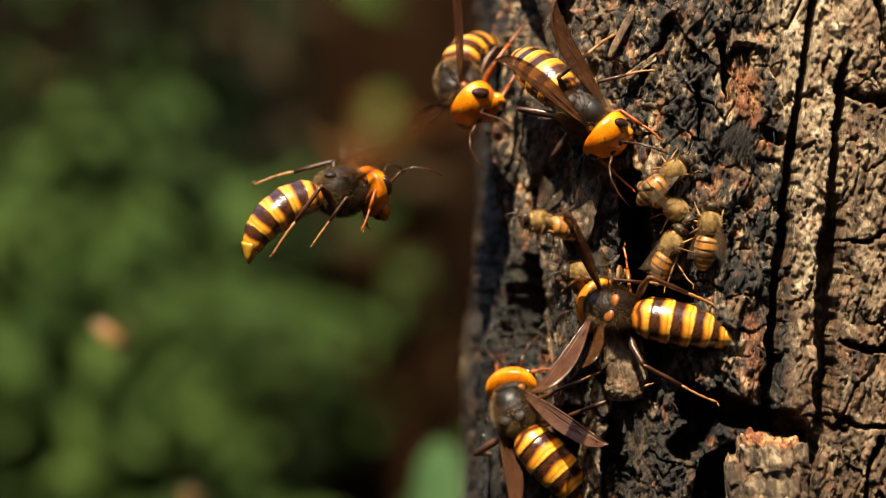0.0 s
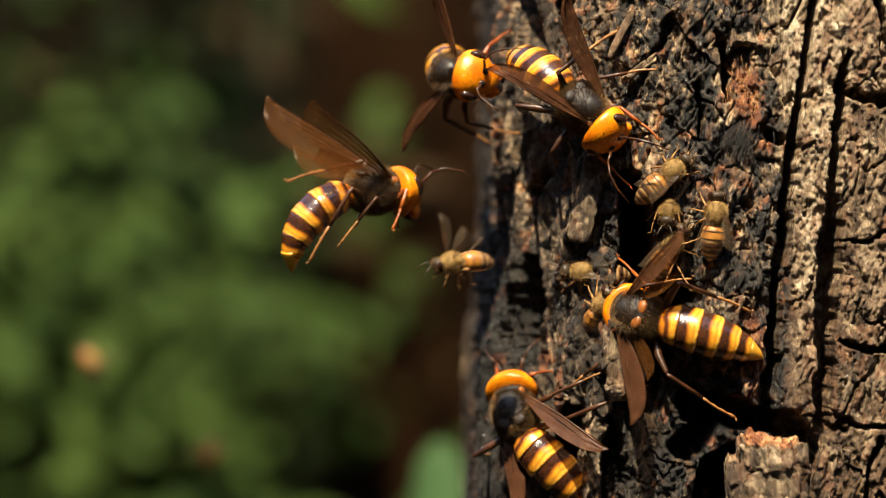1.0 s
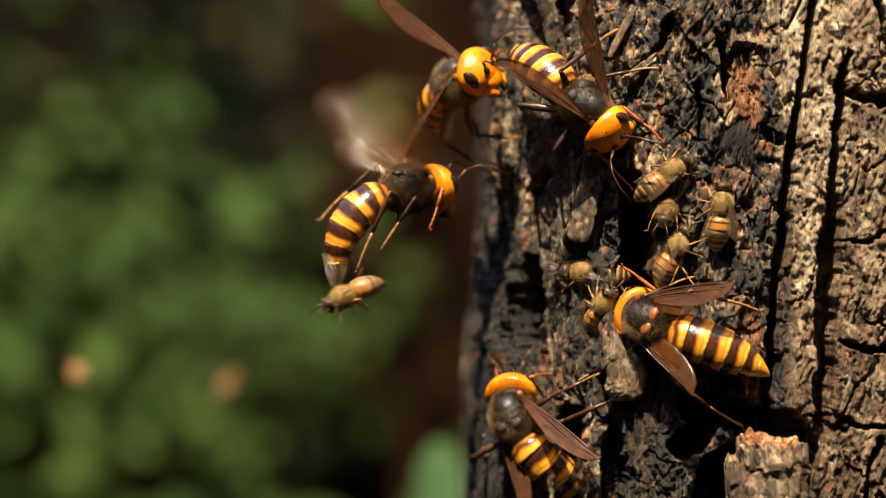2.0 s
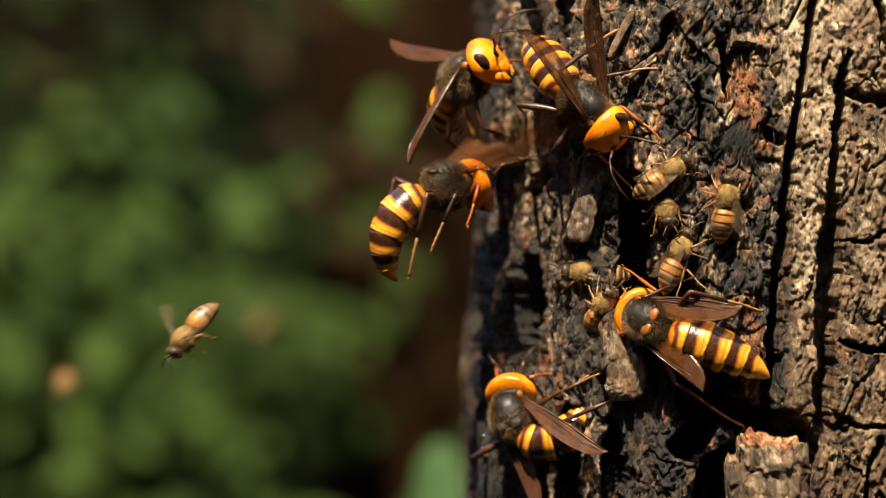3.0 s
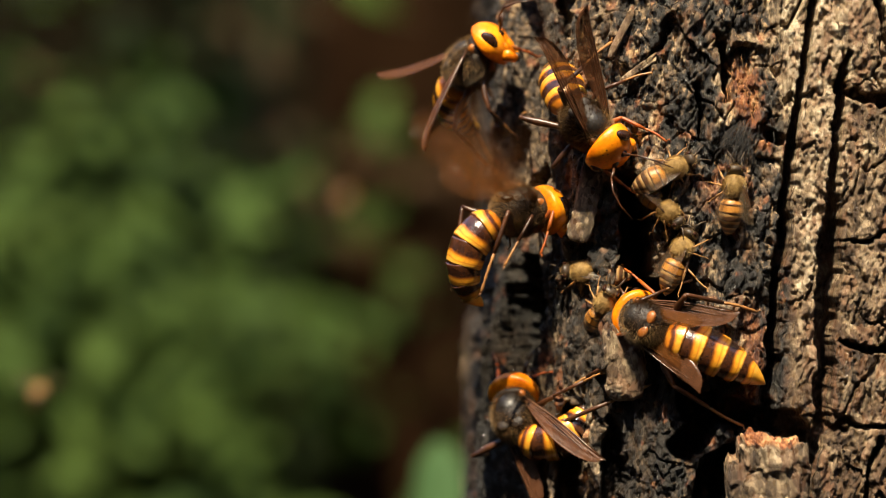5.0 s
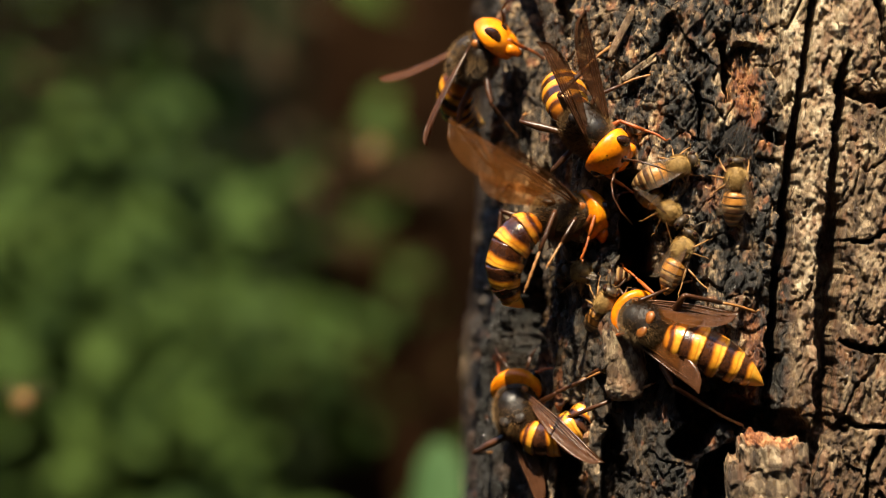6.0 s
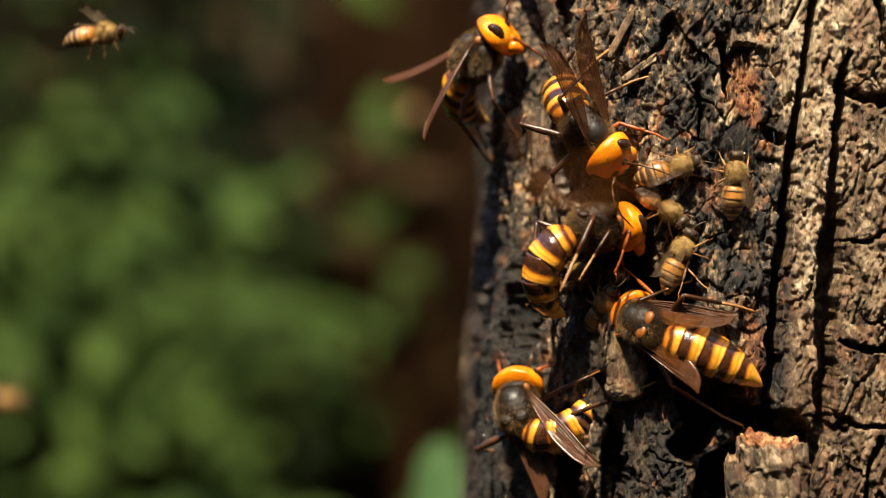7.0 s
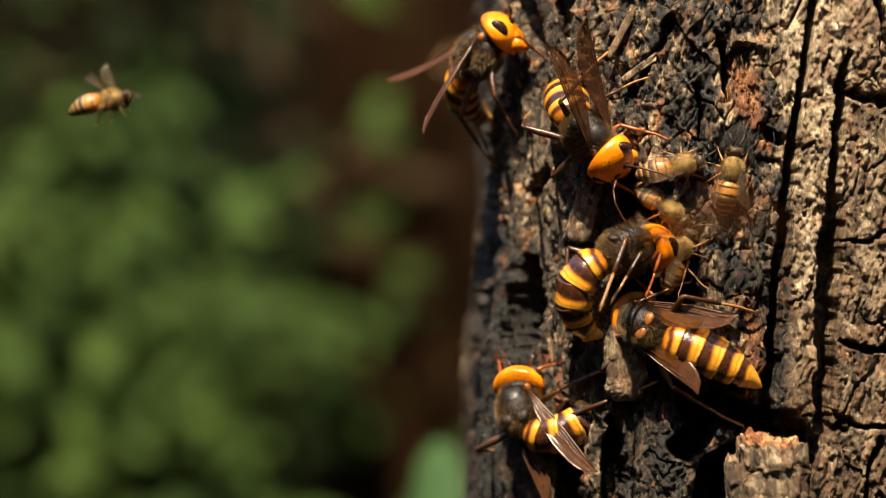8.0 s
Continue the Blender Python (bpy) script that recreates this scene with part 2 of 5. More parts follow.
# ---- insects ----
def wing_mesh(name, length, width, mat, fold):
    """A membrane from the hinge outwards along x, gently cupped, with a toothless rounded end; fold narrows it."""
    n, rows = 16, 8
    verts, faces = [], []
    for side in (0.03, -0.03):
        for i in range(n + 1):
            u = i / n
            front = width * 0.14 * math.sin(math.pi * min(1, u * 0.9 + 0.1)) ** 0.6 * (1 - u ** 8)
            swell = 0.16 + 0.84 * math.sin(math.pi * 0.5 * min(1, u / 0.62)) ** 1.3
            rear = -width * 0.86 * swell * (1 - max(0, (u - 0.62) / 0.38) ** 2.6) ** 0.6
            for j in range(rows + 1):
                y = front + (rear - front) * j / rows
                z = 0.045 * y * y / max(width, 1) * 2 + 0.5 * math.sin(u * 2.5) + (0.13 * (-1) ** j) * width / 3.4 * u ** 0.5 + 0.06 * math.sin(j * 2.3 + u * 9)
                verts.append(Vector((u * length, y, z * fold + side)) * MM)
    m = (n + 1) * (rows + 1)
    for s in range(2):
        for i in range(n):
            for j in range(rows):
                a = s * m + i * (rows + 1) + j
                q = (a, a + 1, a + rows + 2, a + rows + 1)
                faces.append(q if s else q[::-1])
    return mesh_of(name, verts, faces, mat)


def vein_mesh(name, length, width, mat, fold, thick=1.0):
    pieces = []
    for k, (y0, y1, reach) in enumerate(((0.16, 0.1, 0.93), (0.1, -0.18, 0.9), (0.0, -0.42, 0.85), (-0.12, -0.6, 0.62))):
        pts, rad = [], []
        for i in range(9):
            u = reach * i / 8
            y = width * (y0 * math.sin(math.pi * min(1, u + 0.12)) + (y1 - y0) * u ** 1.4)
            z = (0.045 * y * y / max(width, 1) * 2 + 0.5 * math.sin(u * 2.5)) * fold + 0.06
            pts.append((u * length, y, z))
            rad.append((0.26 if k == 0 else 0.13) * (1 - 0.6 * u) * (length / 25) ** 0.5 * thick)
        pieces.append(tube(pts, rad, 5))
    return mesh_of(name, *joined(pieces), mat)


def head_shape(d):
    """Broad at the crown, narrower at the jaws, hollow behind."""
    x, y, z = d
    y *= 1.0 - 0.34 * max(0, -z) ** 1.5 + 0.06 * max(0, z)
    x = x * (1.0 if x > 0 else 0.5) - 0.20 * (abs(y) ** 2) * (1 if x < 0 else 0.5) - 0.08 * z * z
    return x, y, z


RINGS = ((0.0, 0.20), (0.20, 0.38), (0.38, 0.56), (0.56, 0.72), (0.72, 0.86), (0.86, 1.0))


def girth(s):
    """The half width of an abdomen along its length, as a share of the greatest."""
    pts = ((0, 0.30), (0.04, 0.58), (0.1, 0.82), (0.2, 0.96), (0.36, 1.0), (0.54, 0.93), (0.7, 0.76), (0.84, 0.52), (0.95, 0.22), (1, 0.03))
    for (a, ra), (b, rb) in zip(pts, pts[1:]):
        if s <= b:
            return ra + (rb - ra) * (s - a) / (b - a)
    return pts[-1][1]


def tergite_mesh(name, k, length, wide, mat, segs=28):
    """One ring of an abdomen, from its own front edge backwards along -x; its rear lip stands proud of the next ring."""
    a, b = RINGS[k]
    last = k == len(RINGS) - 1
    verts, band = [], []
    steps = 12
    under = -0.3 if k else 0.0
    for i in range(steps + 1):
        u = under + (1 - under) * i / steps
        s = a + (b - a) * u
        r = wide * girth(s) * (0.955 + 0.045 * max(-1, min(1, u * 1.6)))
        if not last and i == steps:
            r *= 0.965
        for j in range(segs):
            ang = 2 * math.pi * j / segs
            flat = 0.9 if math.sin(ang) > 0 else 0.8
            verts.append(Vector((-(s - a) * length, r * math.cos(ang), r * math.sin(ang) * flat)) * MM)
            band.append(u - (0.09 * math.cos(2 * ang) - 0.05 * math.cos(4 * ang)) * (1 - max(u, 0)) ** 0.5)
    return mesh_of(name, verts, rings_faces(steps + 1, segs), mat, band=band)


def ring_pose(k, length, bend, sway=0.0):
    """Where ring k sits in the abdomen's space when the whole abdomen is bent down by so many degrees."""
    m = Matrix.Identity(4)
    for i in range(k):
        a, b = RINGS[i]
        m = m @ Matrix.Translation((-(b - a) * length * MM, 0, 0)) @ pose(0, 0, 0, 0, -bend / 5, sway / 5)
    return m


def limb(name, coxa, foot, knee_hint, parent, mats, thick, reach, label=""):
    """A leg from its joint on the body to its foot; the tarsus is a piece of its own. Its origin is the joint."""
    c, f = Vector(coxa), Vector(foot)
    d = f - c
    dist = d.length
    a, b = reach[0], reach[1] + reach[2] * 0.9
    if dist > (a + b) * 0.98:
        k = dist / ((a + b) * 0.98)
        a, b = a * k, b * k
    along = (a * a - b * b + dist * dist) / (2 * dist)
    high = math.sqrt(max(a * a - along * along, 0.05))
    hint = Vector(knee_hint)
    n = d.normalized()
    hint = (hint - n * hint.dot(n)).normalized()
    knee = n * along + hint * high
    ankle = knee + (d - knee) * (reach[1] / (reach[1] + reach[2])) + hint * 0.4 * thick
    mid = knee * 0.5 + hint * 0.12 * a
    up = tube([n * -0.4, n * 0.3, mid * 0.35, mid, knee * 0.92, knee], [thick * 1.5, thick * 1.6, thick * .9, thick * 1.1, thick * .7, thick * .6])
    low = tube([knee, knee.lerp(ankle, .12), knee.lerp(ankle, .6), ankle], [thick * .5, thick * .6, thick * .62, thick * .55])
    leg = part(name, mesh_of(name, *joined([up, low]), mats[0]), parent, label, Matrix.Translation(c * MM))
    pts, rad = [], []
    for i in range(9):
        u = i / 8
        pts.append(ankle.lerp(d, u) + hint * 0.5 * thick * math.sin(math.pi * u))
        rad.append(thick * (0.48 if i % 2 else 0.32))
    claw = tube([d, d + n * 0.5 + hint * 0.5, d + n * 0.9], [thick * .25, thick * .2, 0.02], 5)
    part("tarsus", mesh_of("tarsus", *joined([tube(pts, rad, 6), claw]), mats[1]), leg)
    leg["foot"] = tuple(d)
    return leg


HORNET = {}
ABDOMEN = 20.0


def hornet_meshes():
    rng = random.Random(4)
    h = HORNET
    h["head"] = mesh_of("head", *blob((3.4, 4.8, 4.6), shape=head_shape, us=36, vs=24), HEAD)
    h["clypeus"] = mesh_of("clypeus", *blob((1.3, 2.9, 2.3), (1.95, 0, -1.95), lambda d: (d.x, d.y * (1 - 0.25 * max(0, -d.z)), d.z), 20, 14), HEAD)
    for side in (1, -1):
        h["eye", side] = mesh_of("eye", *blob((1.15, 0.95, 1.95), (1.2, side * 3.7, 0.9),
                                 lambda d: (d.x - 0.25 * d.z * d.z, d.y, d.z), 20, 14), COMPOUND)
        jaw = [(1.0, side * 1.8, -2.7), (1.5, side * 1.95, -3.7), (1.8, side * 1.4, -4.7), (1.9, side * 0.4, -5.4)]
        h["mandible", side] = mesh_of("mandible", *tube(jaw, [1.35, 1.15, 0.8, 0.15], 12), HEAD)
        h["fang", side] = mesh_of("mandible_tip", *tube([(1.75, side * 1.5, -4.5), (1.95, side * 0.9, -5.15), (2.0, side * 0.15, -5.5)], [0.82, 0.62, 0.1], 10), DARK)
        h["socket", side] = mesh_of("antenna_socket", *blob((0.5, 0.75, 0.75), (3.1, side * 1.15, 0.4), us=14, vs=8), DARK)
        h["scape", side] = [(2.7, side * 1.1, 0.3), (4.4, side * 2.0, 2.0), (5.2, side * 2.7, 3.1)]
        h["flagellum", side] = [(5.2, side * 2.7, 3.1), (7.2, side * 4.0, 3.7), (9.8, side * 5.2, 3.0), (12.4, side * 5.9, 1.4)]
        h["antenna", side] = mesh_of("antenna", *tube(h["scape", side], [0.24, 0.28, 0.22], 8), LIMB)
        h["whip", side] = mesh_of("flagellum", *tube(h["flagellum", side], [0.17, 0.18, 0.16, 0.08], 8), LIMB)
    h["ocelli"] = mesh_of("ocelli", *joined([blob((0.24, 0.24, 0.22), p, us=8, vs=6) for p in ((1.95, 0, 3.35), (1.5, 0.55, 3.7), (1.5, -0.55, 3.7))]), COMPOUND)
    h["thorax"] = mesh_of("thorax", *blob((4.9, 3.8, 4.3), shape=lambda d: (d.x, d.y * (1 - 0.12 * d.x), d.z * (1 - 0.1 * d.x * d.x)), us=32, vs=20), MATTE)
    h["shield"] = mesh_of("mesonotum", *blob((3.0, 2.4, 2.15), (0.6, 0, 2.25), lambda d: (d.x, d.y * (1 + 0.12 * d.x), d.z * (1 - 0.1 * d.x * d.x)), 28, 18), SHIELD)
    h["collar"] = mesh_of("pronotum", *blob((1.5, 3.4, 3.0), (3.5, 0, 0.4), us=24, vs=12), MATTE)
    h["scutellum"] = mesh_of("scutellum", *joined([blob((1.2, 1.35, 0.6), (-2.7, s * 1.3, 2.95), us=14, vs=10) for s in (1, -1)]), MATTE)
    h["bright"] = mesh_of("scutellum", *joined([blob((1.05, 1.35, 0.65), (-2.5, s * 1.3, 2.92), us=16, vs=12) for s in (1, -1)]), SPOT)
    h["collar_spot"] = mesh_of("collar_spot", *joined([blob((0.95, 0.75, 0.9), (3.0, s * 2.35, 1.75), us=12, vs=8) for s in (1, -1)]), SPOT)
    h["propodeum"] = mesh_of("propodeum", *blob((2.2, 3.0, 3.0), (-2.9, 0, -0.5), us=22, vs=12), DARK)
    for side in (1, -1):
        h["pleuron", side] = mesh_of("pleuron", *blob((2.6, 1.2, 2.2), (0.9, side * 2.75, -0.9), lambda d: (d.x + 0.3 * d.z, d.y, d.z), 18, 12), MATTE)
    h["fuzz"] = mesh_of("fuzz", *hairs(9000, (4.8, 3.72, 4.15), 1.15, (0, 0, 0), rng, lambda d: d.z < 0.72 or d.x > 0.6 or (d.x < -0.75) or abs(d.y) > 0.6 or rng.random() < 0.2), FUZZ, False)
    h["petiole"] = mesh_of("waist", *tube([(-3.0, 0, -0.7), (-3.8, 0, -0.7), (-4.4, 0, -0.7)], [1.9, 1.4, 1.6], 12), DARK)
    for k in range(6):
        h["ring", k] = tergite_mesh("tergite", k, ABDOMEN, 4.15, FIRST if k == 0 else TERGITE if k < 5 else TIP)
    h["wide"] = wing_mesh("forewing", 25, 7.0, HAZE, 1.0), vein_mesh("vein", 25, 6.0, VEIN, 1.0)
    h["half"] = wing_mesh("forewing", 18.5, 4.0, WING, 1.3), vein_mesh("vein", 18.5, 3.6, VEIN, 1.3)
    h["folded"] = wing_mesh("forewing", 21, 3.4, WING, 1.6), vein_mesh("vein", 21, 3.2, VEIN, 1.6)
    h["hind"] = wing_mesh("hindwing", 14, 4.6, HAZE, 1.0)
    h["hind_half"] = wing_mesh("hindwing", 10.5, 2.6, HAZE, 1.0)


HORNET_COXA = ((2.4, 1.4, -2.9), (0.2, 1.7, -3.2), (-2.3, 1.6, -2.8))


def hornet(label, rest, feet, bend, head_turn=(0, 0, 0), wing="folded", sway=0.0, pitch=0.0, turn=0.0, wings=None, head_at=(5.4, 0, -0.2)):
    """A giant hornet at its first pose. feet: six places in the world (front, middle, hind; its left, then its right)."""
    h = HORNET
    ob = tagged(new("giant_hornet"), label, "hornet", "giant hornets")
    ob.matrix_basis = rest
    made = {"thing": ob}
    thorax = part("thorax", h["thorax"], ob, "black hairy thorax")
    part("pronotum", h["collar"], thorax)
    part("mesonotum", h["shield"], thorax, "bare satin black back plate")
    part("scutellum", h["bright" if wing == "half" else "scutellum"], thorax)
    part("collar_spot", h["collar_spot"], thorax, "rust-orange spots on the collar")
    part("fuzz", h["fuzz"], thorax)["kind"] = "stuff"
    part("propodeum", h["propodeum"], thorax)
    for side in (1, -1):
        part("pleuron", h["pleuron", side], thorax)
    part("waist", h["petiole"], ob)
    head = part("head", h["head"], ob, "large glossy orange head", pose(head_at[0] * MM, 0, head_at[2] * MM, *head_turn))
    part("clypeus", h["clypeus"], head)
    part("ocelli", h["ocelli"], head)
    for side in (1, -1):
        part("eye", h["eye", side], head, "dark brown compound eye")
        part("mandible", h["mandible", side], head)
        part("mandible_tip", h["fang", side], head, "black jaw tip")
        part("antenna_socket", h["socket", side], head)
        part("antenna", h["antenna", side], head)
        part("flagellum", h["whip", side], head)
    made["head"] = head
    abdomen = tagged(new("abdomen"), "yellow and black banded abdomen")
    abdomen.parent = ob
    abdomen.matrix_basis = pose(-3.7 * MM, 0, -0.7 * MM, 0, -pitch, turn)
    turned = rest.to_3x3().inverted()
    span = [turned @ Vector(wings[0][i]) for i in (1, 2)] if wings else ((-0.9, 0.42, 0.25), (-0.9, -0.42, 0.25))
    made["abdomen"] = abdomen
    made["rings"] = []
    for k in range(6):
        made["rings"].append(part("tergite", h["ring", k], abdomen, "", ring_pose(k, ABDOMEN, bend, sway)))
    for i, side in enumerate((1, -1)):
        fore = part("forewing", h[wing][0], ob, "amber-brown translucent wing", aim(Vector((2.1, side * 2.6, 2.3)) * MM, span[i], (0, 0, -side)))
        part("vein", h[wing][1], fore)["kind"] = "stuff"
        made["wing", side] = fore
        if wing != "folded":
            hind = part("hindwing", h["hind_half" if wing == "half" else "hind"], ob, "", aim(Vector((-0.5, side * 2.4, 2.3)) * MM, Vector(span[i]) + Vector((-0.35, 0, -0.1)), (0, 0, -side)))
            made["hind", side] = hind
    back = rest.inverted()
    made["legs"] = []
    for n, side in enumerate((1, -1)):
        for k in range(3):
            coxa = Vector(HORNET_COXA[k]) * 1
            coxa.y *= side
            foot = back @ feet[n * 3 + k] / MM
            hint = Vector(((0.6, 0, -0.5)[k], side * 0.8, 0.7))
            made["legs"].append((part_leg(ob, coxa, foot, hint, k), feet[n * 3 + k]))
    return made


def part_leg(ob, coxa, foot, hint, k):
    return limb("leg", coxa, foot, hint, ob, (RUST if k == 0 else LIMB, RUST if k < 1 else TARSUS), 0.55 if k < 2 else 0.66, ((5.4, 5, 4.6), (6.5, 5.6, 5.4), (8.6, 8.2, 7.6))[k])


BEE = {}
BEE_ABDOMEN = 7.2


def bee_meshes():
    rng = random.Random(9)
    b = BEE
    b["head"] = mesh_of("head", *blob((0.95, 1.5, 1.5), us=20, vs=14), BEE_DARK)
    b["face"] = mesh_of("fuzz", *hairs(420, (0.9, 1.4, 1.42), 0.45, (0, 0, 0), rng, lambda d: d.x > -0.3), BEE_FUZZ, False)
    for side in (1, -1):
        b["eye", side] = mesh_of("eye", *blob((0.6, 0.42, 1.15), (0.15, side * 1.22, 0.2), us=14, vs=10), COMPOUND)
        b["antenna", side] = mesh_of("antenna", *tube([(0.8, side * .3, .3), (1.5, side * .7, 1.2), (2.6, side * 1.2, 0.9), (3.3, side * 1.5, 0.3)], [.12, .13, .13, .1], 6), BEE_DARK)
    b["thorax"] = mesh_of("thorax", *blob((2.2, 1.95, 1.9), us=22, vs=14), BEE_FUZZ)
    b["fuzz"] = mesh_of("fuzz", *hairs(3000, (2.15, 1.9, 1.85), 0.48, (0, 0, 0), rng, lambda d: True), BEE_FUZZ, False)
    for k in range(6):
        b["ring", k] = tergite_mesh("tergite", k, BEE_ABDOMEN, 2.2, BEE_AMBER if k < 2 else BEE_RING, 20)
    b["wing"] = wing_mesh("forewing", 7.4, 2.2, BEE_WING, 1.0), vein_mesh("vein", 7.4, 2.0, VEIN, 1.0, 0.45)
    b["hind"] = wing_mesh("hindwing", 5.4, 1.8, BEE_WING, 1.0)


def bee(label, rest, feet=None, bend=18.0, span=(-0.93, 0.3, 0.18), flying=False):
    """A honey bee at its first pose; without feet its legs hang in a common stance."""
    b = BEE
    ob = tagged(new("honey_bee"), label, "bee", "honey bees")
    ob.matrix_basis = rest
    thorax = part("thorax", b["thorax"], ob, "tan furry thorax")
    part("fuzz", b["fuzz"], thorax)["kind"] = "stuff"
    head = part("head", b["head"], ob, "", pose(2.75 * MM, 0, -0.35 * MM, 0, 18, 0))
    part("fuzz", b["face"], head)["kind"] = "stuff"
    for side in (1, -1):
        part("eye", b["eye", side], head)
        part("antenna", b["antenna", side], head)
    abdomen = tagged(new("abdomen"), "amber and dark banded abdomen")
    abdomen.parent = ob
    abdomen.matrix_basis = pose(-1.9 * MM, 0, -0.2 * MM)
    for k in range(6):
        part("tergite", b["ring", k], abdomen, "", ring_pose(k, BEE_ABDOMEN, bend))
    wings = []
    for side in (1, -1):
        way = Vector((span[0], span[1] * side, span[2]))
        fore = part("forewing", b["wing"][0], ob, "clear veined wing", aim(Vector((0.5, side * 1.2, 1.3)) * MM, way, (0, 0, -side)))
        part("vein", b["wing"][1], fore)["kind"] = "stuff"
        part("hindwing", b["hind"], ob, "", aim(Vector((-0.5, side * 1.2, 1.2)) * MM, way + Vector((-0.2, 0, -0.1)), (0, 0, -side)))
        wings.append(fore)
    back = rest.inverted()
    spots = ((3.2, 2.6, -2.6), (0.2, 3.6, -2.8), (-3.0, 3.2, -2.9))
    if flying:
        spots = ((2.0, 1.4, -2.8), (-0.4, 1.8, -3.6), (-3.4, 1.4, -3.8))
    for n, side in enumerate((1, -1)):
        for k in range(3):
            foot = Vector((spots[k][0], spots[k][1] * side, spots[k][2]))
            if feet and feet[n * 3 + k] is not None:
                foot = back @ feet[n * 3 + k] / MM
            coxa = Vector(((1.2, 0.1, -1.0)[k], side * 0.8, -1.4))
            limb("leg", coxa, foot, (0.2 - 0.3 * k, side, 0.8), ob, (BEE_LIMB, BEE_LIMB), 0.34 if k == 2 else 0.27, (1.9, 1.9, 1.9))
    return ob, wings


hornet_meshes()
bee_meshes()


# ---- the tree trunk ----
def lattice(ix, iy, seed):
    h = (ix.astype(np.int64) * 374761393 + iy.astype(np.int64) * 668265263 + seed * 974634777) & 0x7FFFFFFF
    h = ((h ^ (h >> 13)) * 1274126177) & 0x7FFFFFFF
    return ((h ^ (h >> 16)) & 0xFFFF) / 65535.0


def value_noise(x, y, seed):
    ix, iy = np.floor(x), np.floor(y)
    fx, fy = x - ix, y - iy
    fx, fy = fx * fx * (3 - 2 * fx), fy * fy * (3 - 2 * fy)
    a, b = lattice(ix, iy, seed), lattice(ix + 1, iy, seed)
    c, d = lattice(ix, iy + 1, seed), lattice(ix + 1, iy + 1, seed)
    return (a + (b - a) * fx) * (1 - fy) + (c + (d - c) * fx) * fy


def fractal(x, y, seed, octaves=5, gain=0.5):
    total, amp, norm = 0, 1.0, 0
    for i in range(octaves):
        total = total + amp * value_noise(x * 2 ** i + 17 * i, y * 2 ** i + 31 * i, seed + i)
        norm += amp
        amp *= gain
    return total / norm


def ridged(x, y, seed, octaves=4):
    total, amp, norm = 0, 1.0, 0
    for i in range(octaves):
        total = total + amp * (1 - np.abs(2 * value_noise(x * 2 ** i, y * 2 ** i, seed + i) - 1))
        norm += amp
        amp *= 0.5
    return total / norm


def cells(x, y, seed):
    """Distance to the border between cracked blocks, and a random number for each block."""
    ix, iy = np.floor(x), np.floor(y)
    f1 = np.full(x.shape, 9.0)
    f2 = np.full(x.shape, 9.0)
    own = np.zeros(x.shape)
    for dx in (-1, 0, 1):
        for dy in (-1, 0, 1):
            cx, cy = ix + dx, iy + dy
            px, py = cx + lattice(cx, cy, seed), cy + lattice(cx, cy, seed + 7)
            d = np.hypot(px - x, py - y)
            nearer = d < f1
            f2 = np.where(nearer, f1, np.minimum(f2, d))
            own = np.where(nearer, lattice(cx, cy, seed + 13), own)
            f1 = np.where(nearer, d, f1)
    return f2 - f1, own


def chips(x, y, seed, steep):
    """Overlapping flat chips, each tilted its own way, as torn bark and charcoal break."""
    ix, iy = np.floor(x), np.floor(y)
    best = np.full(x.shape, -9.0)
    own = np.zeros(x.shape)
    for dx in (-1, 0, 1):
        for dy in (-1, 0, 1):
            cx, cy = ix + dx, iy + dy
            px, py = x - cx - lattice(cx, cy, seed), y - cy - lattice(cx, cy, seed + 7)
            level = lattice(cx, cy, seed + 13) + steep * ((lattice(cx, cy, seed + 17) - 0.5) * px + (lattice(cx, cy, seed + 19) - 0.35) * py)
            level = level - 0.6 * np.maximum(np.abs(px), np.abs(py)) ** 3
            own = np.where(level > best, lattice(cx, cy, seed + 29), own)
            best = np.maximum(best, level)
    return best, own


def ramp_up(a, b, x):
    t = np.clip((x - a) / (b - a), 0, 1)
    return t * t * (3 - 2 * t)


def along(X, Z, points):
    """Signed room round a bent line of (x, z, half width): below 0 inside it."""
    best = np.full(X.shape, 99.0)
    for (x0, z0, r0), (x1, z1, r1) in zip(points, points[1:]):
        dx, dz = x1 - x0, z1 - z0
        t = np.clip(((X - x0) * dx + (Z - z0) * dz) / (dx * dx + dz * dz), 0, 1)
        best = np.minimum(best, np.hypot(X - x0 - t * dx, Z - z0 - t * dz) - (r0 + (r1 - r0) * t))
    return best


LEFT, FRONT, CORNER, BROAD, DEEP = 8.4, -5.0, 45.0, 250.0, 240.0
ROUNDS = (100.0, 115.0, 95.0, CORNER)


